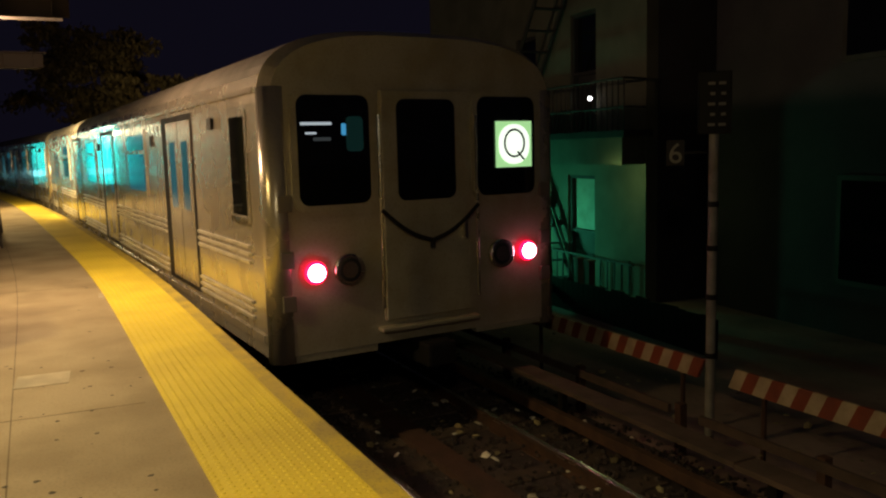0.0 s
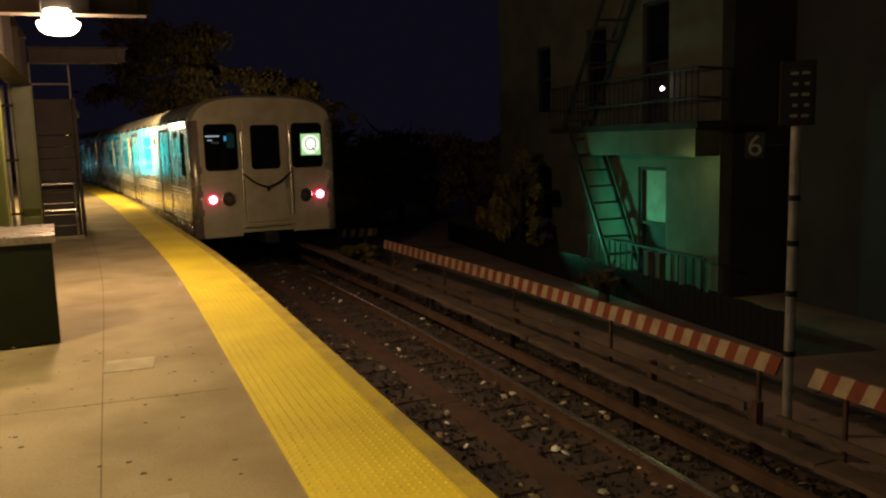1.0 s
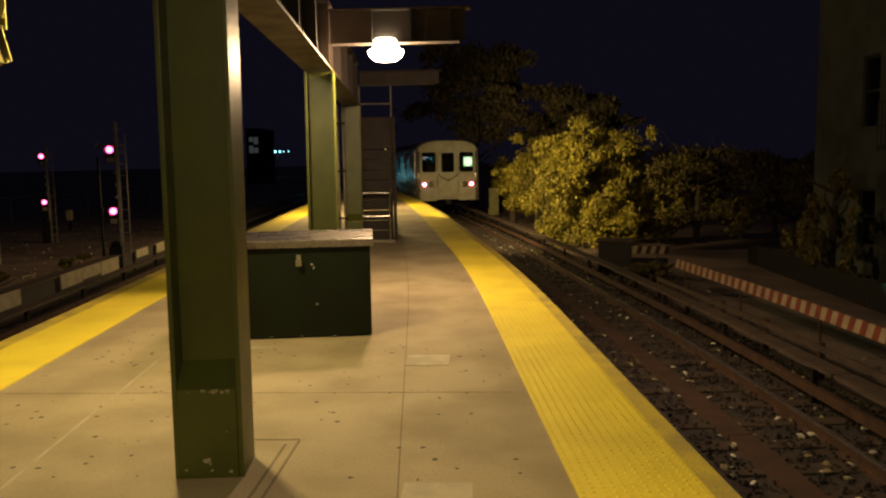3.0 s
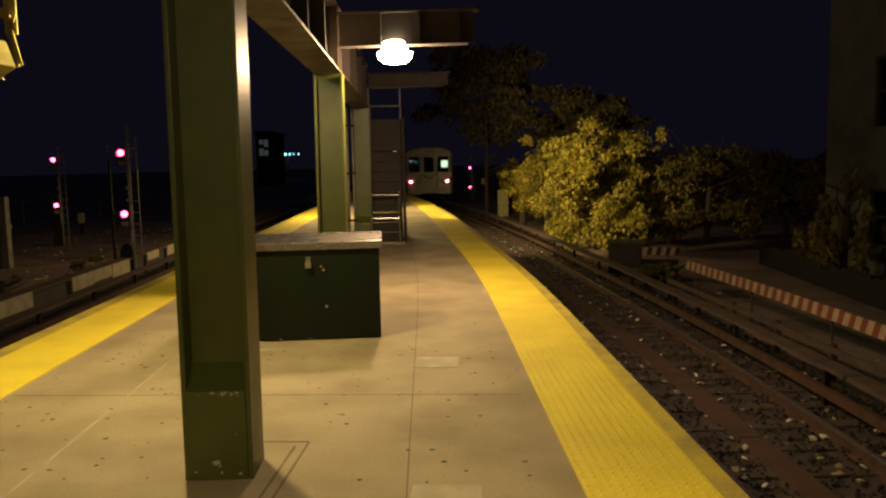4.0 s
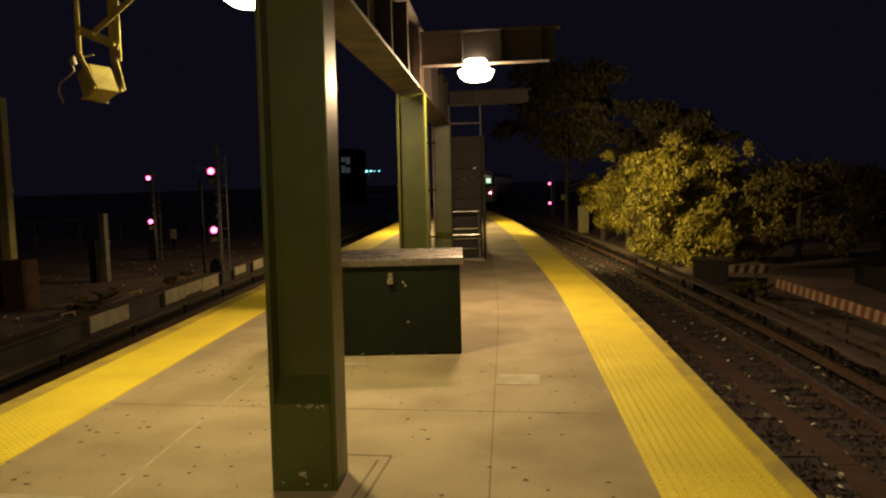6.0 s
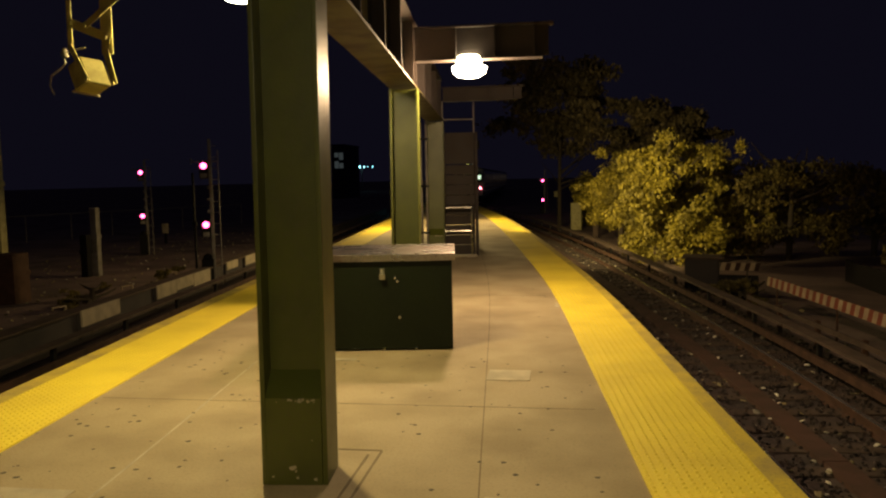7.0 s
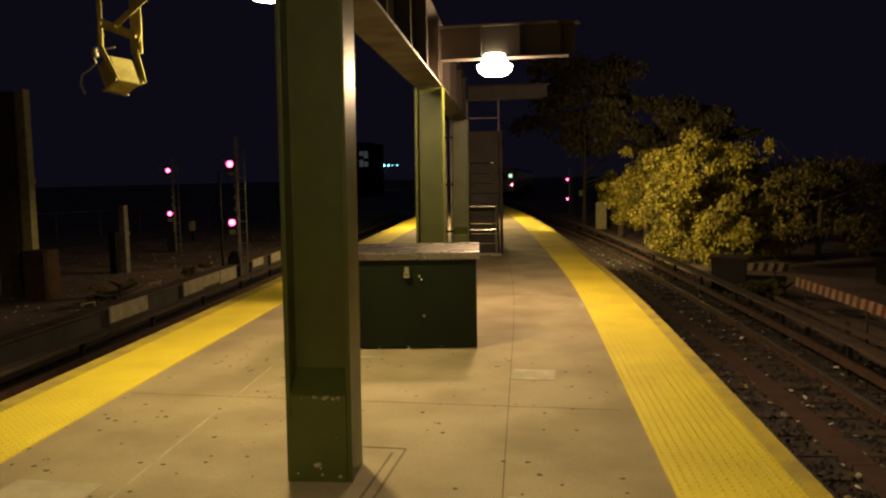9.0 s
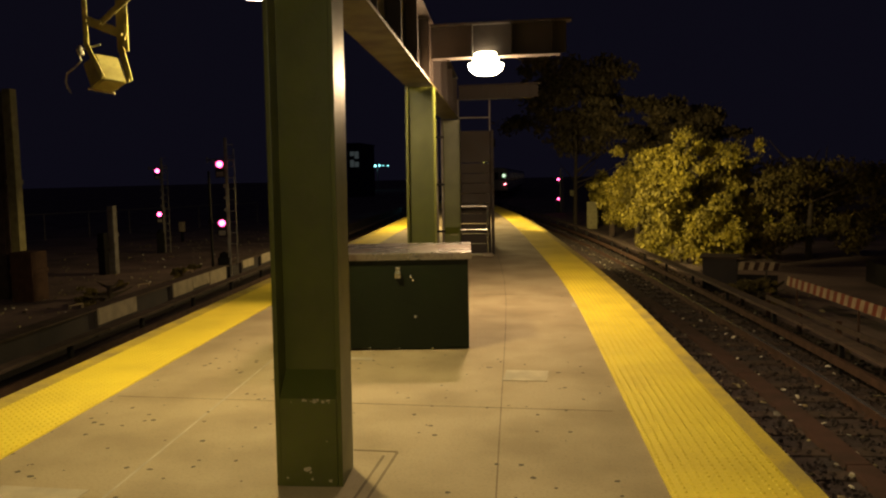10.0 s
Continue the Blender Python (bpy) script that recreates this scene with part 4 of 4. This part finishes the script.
    box(bm, 0.04, 0.14, -0.02, 0.02, -0.01, 0.02)
    part("arm", bm, IRON, lamp)
    f = thing("yard_fence", "low dark iron fence in front of the house", "fence", m=pose(X0 - 0.45, 11.5, -1.36))
    for k in range(19):
        bm = B()
        box(bm, -0.012, 0.012, 0.22 * k, 0.22 * k + 0.024, 0, 0.76 if k % 5 else 0.84)
        part("picket", bm, IRON, f)
    bm = B()
    box(bm, -0.02, 0.02, -0.1, 4.0, 0.761, 0.79)
    part("rail", bm, IRON, f)
    y = 8.2
    while y < 22:
        f = part("board", box(B(), 7.38, 7.41, 0.0, 0.15, 0, 0.56 + random.Random(int(y * 90)).uniform(-0.03, 0.03)), BLACK)
        f.matrix_basis = pose(0, y, -1.36)
        if y == 8.2:
            row = thing("board_fence", "dark board fence along the yard", "fence")
        f.parent = row
        y = round(y + 0.16, 3)
    for yy in (11.75, 12.1):
        p = thing("gate_post", "pale square gate post by the house corner", "post", m=pose(7.75, yy, -1.36))
        part("post", box(B(), -0.06, 0.06, -0.06, 0.06, 0, 0.85, bevel=0.01), STUCCO, p)
        part("cap", box(B(), -0.08, 0.08, -0.08, 0.08, 0.851, 0.89, bevel=0.01), STUCCO, p)
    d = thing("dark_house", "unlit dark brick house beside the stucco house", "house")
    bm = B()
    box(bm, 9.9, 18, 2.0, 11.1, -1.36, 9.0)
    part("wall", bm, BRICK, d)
    for y, z in ((8.0, -0.6), (5.0, -0.6), (8.0, 2.6), (5.0, 2.6)):
        bm = B()
        box(bm, 9.84, 9.899, y - 0.5, y + 0.5, z, z + 1.6)
        w = part("window_frame", bm, IRON, d)
        bm = B()
        box(bm, 9.83, 9.839, y - 0.42, y + 0.42, z + 0.08, z + 1.52)
        part("pane", bm, DARK_GLASS, w)
    bm = B()
    box(bm, 9.8, 18.1, 1.9, 10.7, 9.001, 9.2)
    part("roof", bm, BRICK, d)


# ---- foliage ----
def leaves(name, parent, centres, n, size, mat, seed):
    rng = np.random.default_rng(seed)
    verts, faces = [], []
    for (cx, cy, cz, rx, ry, rz), share in centres:
        for _ in range(int(n * share)):
            v = rng.normal(size=3)
            v /= np.linalg.norm(v)
            r = rng.uniform(0.25, 1.15)
            p = Vector((cx + v[0] * rx * r, cy + v[1] * ry * r, cz + v[2] * rz * r))
            s = size * rng.uniform(0.6, 1.3)
            turn = Euler((rng.normal(-0.9, 0.55), rng.normal(0, 0.5), rng.uniform(0, 6.28))).to_matrix()
            k = len(verts)
            for q in ((0, -1, 0), (0.5, -0.1, 0.1), (0, 1, 0), (-0.5, -0.1, 0.1)):
                verts.append(p + turn @ (Vector(q) * s))
            faces += [(k, k + 1, k + 2), (k, k + 2, k + 3)]
    me = bpy.data.meshes.new(name)
    me.from_pydata(verts, [], faces)
    me.materials.append(mat)
    ob = new(name, me)
    ob.parent = parent
    return ob


def crown(seed, cx, cy, cz, rx, ry, rz, clumps, low):
    """Uneven sprays of leaves: boughs from the middle outwards, each with a few drooping clumps."""
    rng = random.Random(seed)
    out = []
    while len(out) < clumps:
        a, u = rng.uniform(0, 6.28), rng.uniform(-0.9, 1)
        k = math.sqrt(1 - u * u)
        reach = rng.uniform(0.5, 1.06)
        tip = Vector((math.cos(a) * k * rx, math.sin(a) * k * ry, u * rz)) * reach
        for j in range(rng.randint(2, 4)):
            p = tip * rng.uniform(0.72, 1.0) + Vector((rng.gauss(0, 0.13) * rx, rng.gauss(0, 0.13) * ry, rng.gauss(-0.06, 0.11) * rz))
            w = rng.uniform(0.09, 0.21)
            out.append(((cx + p.x, cy + p.y, max(low, cz + p.z), rx * w * rng.uniform(0.8, 1.5), ry * w, rz * w * rng.uniform(0.6, 1.1)), w * w))
    whole = sum(q[1] for q in out)
    return [(q[0], q[1] / whole) for q in out]


def build_tree(label, x, y, trunk_h, cz, rx, ry, rz, clumps, n, size, mat, seed, low=-1.0):
    t = thing("tree", label, "tree")
    bm = B()
    rng = random.Random(seed)
    cyl(bm, (x, y, -1.4), (x + 0.1, y, -1.4 + trunk_h), 0.11, 0.06, n=10)
    for k in range(9):
        a = k * 0.9
        z = -1.4 + trunk_h * rng.uniform(0.3, 0.95)
        p = Vector((x + 0.05, y, z))
        q = Vector((x + math.cos(a) * rx * 0.45, y + math.sin(a) * ry * 0.45, z + rng.uniform(0.2, 0.6) * rz * 0.6))
        cyl(bm, p, q, 0.045, 0.025, n=6)
        cyl(bm, q, q + Vector((math.cos(a + 0.4) * rx * 0.3, math.sin(a + 0.4) * ry * 0.3, rz * 0.25)), 0.025, 0.01, n=5)
    part("trunk", bm, BARK, t)
    leaves("crown", t, crown(seed, x, y, cz, rx, ry, rz, clumps, low), n, size, mat, seed)["kind"] = "stuff"
    return t


# ---- the train ----
CAR = 22.6


def rounded(bm, x0, x1, y0, y1, z0, z1, r):
    """A flat plate in the xz plane with rounded corners."""
    ring = []
    for cx, cz, a0 in ((x1 - r, z1 - r, 0), (x0 + r, z1 - r, 90), (x0 + r, z0 + r, 180), (x1 - r, z0 + r, 270)):
        for k in range(6):
            a = radians(a0 + 18 * k)
            ring.append((cx + r * math.cos(a), cz + r * math.sin(a)))
    f0 = [bm.verts.new((x, y0, z)) for x, z in ring]
    f1 = [bm.verts.new((x, y1, z)) for x, z in ring]
    bm.faces.new(f0)
    bm.faces.new(f1)
    for k in range(len(ring)):
        j = (k + 1) % len(ring)
        bm.faces.new((f0[k], f0[j], f1[j], f1[k]))
    return bm


def build_car(detail):
    """One stainless car. Its end faces -y at y = 0; z = 0 is the rail's top."""
    car = thing("subway_car", "fluted stainless steel subway car on the running track", "subway car", "cars of the train")
    W = 1.5
    arc = [radians(180 - 7.5 * k) for k in range(25)]
    prof = [(-W, 0.84)] + [(W * math.copysign(abs(math.cos(a)) ** 0.62, math.cos(a)), 3.02 + 0.62 * math.sin(a) ** 0.75) for a in arc] + [(W, 0.84)]
    bm = B()
    rings = [[bm.verts.new((x, y, z)) for x, z in prof] for y in (0.12, CAR - 0.12)]
    for k in range(len(prof)):
        f = bm.faces.new((rings[0][k], rings[0][(k + 1) % len(prof)], rings[1][(k + 1) % len(prof)], rings[1][k]))
        f.material_index = 1 if 3 <= k <= 22 else 0
    part("body", bm, [STEEL, ROOF], car)
    for y0, sgn in ((0.12, -1), (CAR - 0.12, 1)):
        bm = B()
        a = [bm.verts.new((x, y0, z)) for x, z in prof]
        b = [bm.verts.new((x * 0.95, y0 + sgn * 0.12, 0.86 + (z - 0.84) * 0.975)) for x, z in prof]
        for k in range(len(prof)):
            bm.faces.new((a[k], a[(k + 1) % len(prof)], b[(k + 1) % len(prof)], b[k]))
        bm.faces.new(b)
        part("end_wall", bm, FACE, car)
    e = -0.005
    # end: corner posts, door, windows, lights
    for x0, x1, z0, z1, nm in ((-1.22, -0.56, 2.14, 3.07, "end_window"), (0.56, 1.22, 2.14, 3.07, "end_window")):
        bm = B()
        rounded(bm, x0 - 0.055, x1 + 0.055, e - 0.025, e + 0.02, z0 - 0.055, z1 + 0.055, 0.13)
        w = part(nm, bm, FACE, car, "pale steel window frame")
        bm = B()
        rounded(bm, x0, x1, e - 0.032, e - 0.026, z0, z1, 0.09)
        part("pane", bm, DARK_GLASS, w)
        if detail and x0 < 0:
            for lx, lz, lw, lh, mat in ((-1.05, 2.83, 0.14, 0.012, CAB_WHITE), (-1.1, 2.75, 0.05, 0.009, CAB_WHITE), (-0.80, 2.78, 0.022, 0.05, CAB_BLUE),
                                        (-1.0, 2.70, 0.08, 0.015, CAB_DIM), (-0.70, 2.74, 0.08, 0.15, CAB_TEAL)):
                bm = B()
                rounded(bm, lx - lw, lx + lw, e - 0.035, e - 0.0325, lz - lh, lz + lh, min(lw, lh) * 0.5)
                part("cab_light", bm, mat, w, "cab lights seen in the glass")
    bm = B()
    box(bm, -0.45, 0.45, e - 0.04, e + 0.02, 1.06, 3.12, bevel=0.015)
    door = part("end_door", bm, FACE, car)
    bm = B()
    rounded(bm, -0.30, 0.30, e - 0.048, e - 0.041, 2.14, 3.04, 0.08)
    part("pane", bm, DARK_GLASS, door)
    bm = B()
    box(bm, 0.36, 0.40, e - 0.09, e - 0.041, 1.75, 1.95, bevel=0.005)
    part("handle", bm, CHROME, door)
    bm = B()
    for x0, x1, sag in ((-0.50, 0.0, 0.05), (0.50, 0.0, 0.05)):
        pts = [(x0 + (x1 - x0) * k / 8, -0.12, 2.07 - 0.30 * k / 8 - sag * math.sin(math.pi * k / 8)) for k in range(9)]
        for p, q in zip(pts, pts[1:]):
            cyl(bm, p, q, 0.02, n=6)
    cyl(bm, (0, -0.12, 1.79), (0, -0.12, 1.70), 0.025, n=6)
    part("safety_chain", bm, BLACK, car)
    for x in (-0.50, 0.50):
        bm = B()
        cyl(bm, (x, -0.10, 1.2), (x, -0.10, 2.9), 0.016, n=8)
        part("grab_bar", bm, CHROME, car)
    for x in (-1.115, 1.115):
        bm = B()
        lathe(bm, [(0.01, 0), (0.095, 0.005), (0.1, 0.03), (0.07, 0.05), (0.01, 0.06)], 18, pose(x, e - 0.02, 1.57, 90))
        part("tail_light", bm, TAIL_GLOW if detail else RUBBER, car, "lit red tail light" if detail else "unlit lamp", True)
        bm = B()
        lathe(bm, [(0.02, 0), (0.11, 0.005), (0.12, 0.04), (0.09, 0.05), (0.02, 0.03)], 18, pose(x * 0.72, e - 0.02, 1.57, 90))
        hl = part("headlight", bm, RUBBER, car, "unlit round headlight", True)
        bm = B()
        lathe(bm, [(0.118, -0.002), (0.14, -0.002), (0.138, 0.045), (0.122, 0.045)], 24, pose(x * 0.72, e - 0.02, 1.57, 90))
        part("rim", bm, CHROME, hl, "chrome rim", True)
        if detail:
            bm = B()
            lathe(bm, [(0.01, 0.03), (0.078, 0.042), (0.074, 0.068), (0.01, 0.075)], 18, pose(x, e - 0.02, 1.57, 90))
            part("bulb", bm, TAIL_CORE, car, "white-hot middle of the tail light", True)
    bm = B()
    box(bm, 0.755, 1.175, e - 0.05, e - 0.041, 2.40, 2.84, bevel=0.004)
    sign = part("route_sign", bm, SIGN_GLOW if detail else RUBBER, car, "glowing pale green route sign")
    if detail:
        bm = B()
        rounded(bm, 0.785, 1.145, e - 0.056, e - 0.051, 2.43, 2.81, 0.165)
        part("disc", bm, DISC_GLOW, sign, "white lit disc")
    bm = B()
    box(bm, -0.52, 0.52, e - 0.10, e + 0.02, 0.97, 1.01, bevel=0.012)
    part("anticlimber", bm, FACE, car)
    bm = B()
    box(bm, -1.42, -0.53, e + 0.012, e + 0.1, 0.79, 0.858, bevel=0.01)
    part("apron", bm, FACE, car)
    bm = B()
    box(bm, 0.53, 1.42, e + 0.012, e + 0.1, 0.81, 0.858, bevel=0.01)
    part("apron", bm, FACE, car)
    for x in (-1.35, 1.35):
        for z in (1.25, 1.62, 2.1):
            bm = B()
            box(bm, x - 0.06, x + 0.06, e - 0.03, e + 0.06, z, z + 0.14, bevel=0.008)
            part("step_bracket", bm, ROOF, car)
    for x in (-1.455, 1.455):
        bm = B()
        cx = math.copysign(1.375, x)
        cyl(bm, (cx, 0.118, 0.80), (cx, 0.118, 3.14), 0.132, n=24)
        part("corner_post", bm, STEEL, car, "bright rounded corner post", True)
    # sides
    doors = [3.15, 8.95, 14.0, 19.6]
    for s in (-1, 1):
        X = s * W
        LIT = BLUE_GLASS if s < 0 else DARK_GLASS
        def side(x_in, x_out, y0, y1, z0, z1, bev=0.0):
            bm = B()
            a, b = sorted((X + s * x_in, X + s * x_out))
            return box(bm, a, b, y0, y1, z0, z1, bevel=bev)
        for y in doors:
            # black plate on the solid body paints the shade of a door recess
            bm = side(-0.02, 0.004, y - 0.70, y + 0.92, 1.08, 3.05)
            dr = part("side_door", bm, BLACK, car, "flat black plate painting the shaded door recess")
            for a, b in ((y - 0.63, y - 0.012), (y + 0.012, y + 0.63)):
                lf = part("door_leaf", side(0.005, 0.012, a, b, 1.13, 2.98), STEEL, dr, "stainless door leaf")
                part("pane", side(0.013, 0.016, a + 0.16, b - 0.16, 1.98, 2.75, 0.0), LIT, dr, "blue-lit window")
        marks = [0.5, *[v for y in doors for v in (y - 0.74, y + 0.96)], CAR - 0.5]
        for a, b in zip(marks[::2], marks[1::2]):
            for z in (1.12, 1.19, 1.26, 1.62, 1.69, 1.76):
                part("flute", side(0.0, 0.022, a, b, z, z + 0.028), FLUTE, car)
        for y in (6.03, 11.45, 16.8):
            w = part("side_window", side(0.001, 0.016, y - 0.77, y + 0.77, 2.03, 2.97), STEEL, car, "bright steel window frame")
            part("pane", side(0.017, 0.019, y - 0.68, y + 0.68, 2.10, 2.63), LIT, w, "blue-lit window")
            part("pane", side(0.017, 0.019, y - 0.68, y + 0.68, 2.68, 2.90), LIT, w, "blue-lit window")
            part("vent", side(0.0, 0.02, y - 1.35, y - 1.2, 2.72, 2.86), RUBBER, car)
        w = part("side_window", side(0.001, 0.012, 0.44, 1.0, 1.98, 2.98), STEEL, car)
        part("pane", side(0.013, 0.016, 0.5, 0.94, 2.05, 2.92), DARK_GLASS, w)
        part("sill", side(0.013, 0.04, 0.5, 0.94, 1.99, 2.03), CHROME, w)
        part("marker_lamp", side(0.0, 0.03, 1.55, 1.7, 2.84, 2.95), RUBBER, car)
        part("belt_rail", side(0.0, 0.02, 0.2, CAR - 0.2, 0.96, 1.03), STEEL, car)
        part("gutter", side(-0.04, 0.02, 0.2, CAR - 0.2, 3.1, 3.14), STEEL, car)
    bm = B()
    box(bm, -1.2, 1.2, 2.0, CAR - 2.0, 0.45, 0.949)
    part("underframe", bm, BLACK, car)
    for y in (3.0, 5.1, CAR - 5.1, CAR - 3.0):
        for x in (-0.72, 0.72):
            bm = B()
            cyl(bm, (x - 0.06, y, 0.43), (x + 0.06, y, 0.43), 0.43, n=20)
            part("wheel", bm, RAIL_SIDE, car)
    bm = B()
    box(bm, -0.15, 0.15, -0.25, 1.2, 0.62, 0.84, bevel=0.03)
    part("coupler", bm, BLACK, car)
    return car


def train_pose(y):
    """Pose of a car whose near end lies at y along the track."""
    a, b = at_right(y, 1.83, -1.07), at_right(y + CAR, 1.83, -1.07)
    return Matrix.Translation(a) @ Matrix.Rotation(math.atan2(-(b - a).x, (b - a).y), 4, "Z")


TRAIN = [(0, 6.75), (0.5, 11.7), (1, 16.6), (1.5, 21.5), (2, 26.6), (2.5, 31.75), (3.5, 42.4), (4.5, 53.0), (5.5, 63.0), (6.5, 72.5), (7.5, 81.0), (9, 91.5), (10, 97.5)]


# ---- assembly ----
build_ground()
build_track(at_right, 1.04, 2.49, "rails of the running track")
build_track(at_left, 1.08, 2.515, "rails of the other track")
build_ties(at_right, 1.77, 2.5, 60)
build_platform()
build_strip(at_right, "yellow tactile warning strip along the platform edge", 2.5, 24)
build_strip(at_left, "yellow tactile warning strip on the far edge of the platform", 3.5, 14, 0.06)
for y in (-1.74, 3.93, 9.6, 15.27):
    build_column(y)
build_conduits(-2.70, 15.05)
for y in (-1.74, 3.93, 9.6):
    build_girder(y + 0.01, y + 5.66)
build_bracket(9.42, -0.09, 1)
build_bracket(5.40, -3.75, -1, 3.02, 3.4)
build_bracket(-0.1, 0.6, 1)
build_bracket(15.27, -0.7, 1, 3.03, 3.3)
build_added_flood()
for lx, ly, lz, power in LAMPS:
    build_lamp(lx, ly, lz)
for lx, ly, power in HIDDEN_LAMPS:
    build_hidden_lamp(lx, ly)
build_bin()
build_stair_booth()
build_flood()
build_contact_rail(at_right, 2.80, -0.70, "brown wooden cover board over the contact rail")
build_contact_rail(at_left, 2.78, -0.80, "dark cover board over the contact rail of the other track")
build_stripe_bar(-3.0, 5.20)
build_stripe_bar(5.58, 15.9)
build_marker_pole()
build_signal(-9.61, 20.3, (0.43, 2.02), 4.1, "signals of the left tracks", 20)
build_signal(-17.09, 30.3, (0.25, 2.03), 3.9, "signals of the left tracks", 25)
build_signal(-1.55, 62.0, (-0.30, 1.20), 3.4, "signals beside the running track", 3)
build_house()
build_low_fence()
build_trackside()
build_left_side()
build_marker_board()
build_floor_marks()
t = thing("guard_timber", "reddish brown timber lying between the rails", "timber")
for k in range(22):
    bm = B()
    w = 0.01 * math.sin(k * 2.3)
    sweep(bm, [(1.56 + w, -1.24), (1.80 + w, -1.24), (1.80 + w, -1.175), (1.56 + w, -1.175)], steps(-6 + 3.4 * k, -2.62 + 3.4 * k, 3), at_right)
    part("timber", bm, TIMBER, t)
scatter("litter", "pale paper scraps and leaves on the track bed", "litter", LITTER, 290, 3, at_right, 0.35, 3.5, 2.5, 34, -1.213, 0.055, 0.25)
scatter("fallen_leaf", "dry fallen leaves strewn over the track bed", "leaves", LEAF_LITTER, 900, 4, at_right, 0.25, 5.5, 3, 55, -1.215, 0.05, 0.2)
scatter("fallen_leaf", "dry fallen leaves and rubble beyond the other track", "leaves", LEAF_LITTER, 900, 6, at_left, 4.8, 14, 6, 45, -1.34, 0.05, 0.4)
scatter("rubble", "pale broken stones and scraps beyond the other track", "rubble", LITTER, 230, 9, at_left, 4.3, 11, 7, 40, -1.33, 0.045, 0.5)
scatter("ballast_stone", "loose dark ballast stones between the ties", "stones", STONE, 12000, 5, at_right, 0.2, 3.6, 2.5, 32, -1.228, 0.03, 0.8)
build_tree("leafy shrub with yellow-lit leaves beside the track", 3.35, 26.3, 3.0, 0.65, 1.75, 1.5, 2.2, 150, 36000, 0.068, LEAF_LIT, 3, -1.1)
build_tree("leafy shrub with yellow-lit leaves behind a post", 2.3, 32.6, 2.8, 0.65, 1.6, 1.5, 2.25, 110, 22000, 0.075, LEAF_LIT, 13, -1.1)
build_tree("leafy shrub with yellow-lit leaves by the small box", 1.9, 45.5, 2.4, 0.5, 1.6, 1.6, 1.9, 60, 6500, 0.12, LEAF_LIT, 33, -1.1)
build_tree("leafy shrub with drooping yellow-lit leaves near the cabinet", 5.0, 28.0, 2.8, 0.4, 1.8, 1.5, 2.0, 100, 18000, 0.068, LEAF_LIT, 23, -1.1)
build_tree("dry weeds growing over the slabs of the cable trough", -9.85, 18.4, 0.5, -0.75, 0.35, 0.9, 0.35, 16, 1300, 0.05, LEAF_DIM_DRY, 41, -1.1)
build_tree("dry weeds among the rubble beyond the other track", -11.3, 17.4, 0.5, -1.1, 0.6, 1.2, 0.3, 18, 1500, 0.05, LEAF_DIM_DRY, 42, -1.3)
# darker leaf tones paint the weaker light on these crowns
build_tree("dim shrub with sparse leaves beside the track", 7.4, 27.5, 3.2, 0.3, 2.4, 1.9, 1.9, 90, 12000, 0.075, LEAF_DIM_DRY, 5, -1.0)
build_tree("dim sparse shrub in front of the dark yards", 10.4, 28.5, 3.0, 0.5, 2.6, 2.0, 1.7, 80, 11000, 0.075, LEAF_DIM_DRY, 6, -1.0)
build_tree("tall dark tree overhanging the track", -0.2, 43.0, 7.0, 5.5, 3.6, 3.4, 2.9, 110, 14000, 0.15, LEAF_SHADED, 8, 2.4)
build_tree("tall dim tree behind the shrubs", 4.2, 40.0, 6.0, 4.0, 3.6, 3.0, 1.9, 90, 10000, 0.15, LEAF_SHADED, 18, 1.8)
build_tree("dim weedy bush by the wall of the house", 7.9, 18.2, 2.4, -0.1, 0.7, 1.5, 1.5, 34, 5000, 0.085, LEAF_DIM_DRY, 9)
build_tree("low weeds at the foot of the house", 7.0, 12.4, 0.6, -1.0, 0.4, 0.7, 0.45, 14, 900, 0.06, LEAF_SHADED, 10)
build_tree("dry weeds at the foot of the barrier", 3.9, 18.2, 0.5, -1.05, 0.75, 0.9, 0.45, 26, 5200, 0.035, LEAF_DIM_DRY, 11, -1.25)

cars = [build_car(True)]
bm = B()
for k in range(20):
    a, b = 2 * math.pi * k / 20, 2 * math.pi * (k + 1) / 20
    cyl(bm, (0.965 + 0.115 * math.cos(a), -0.064, 2.63 + 0.13 * math.sin(a)), (0.965 + 0.115 * math.cos(b), -0.064, 2.63 + 0.13 * math.sin(b)), 0.011, n=6)
cyl(bm, (1.0, -0.064, 2.55), (1.075, -0.064, 2.47), 0.011, n=6)
part("route_mark", bm, RUBBER, cars[0])
mid = build_car(False)
cars.append(mid)
for k in range(2):
    cars.append(copy_thing(mid, Matrix()))


def motions():
    for k, car in enumerate(cars):
        walk(car, [(t, train_pose(y + k * (CAR + 0.5))) for t, y in TRAIN])


motions()
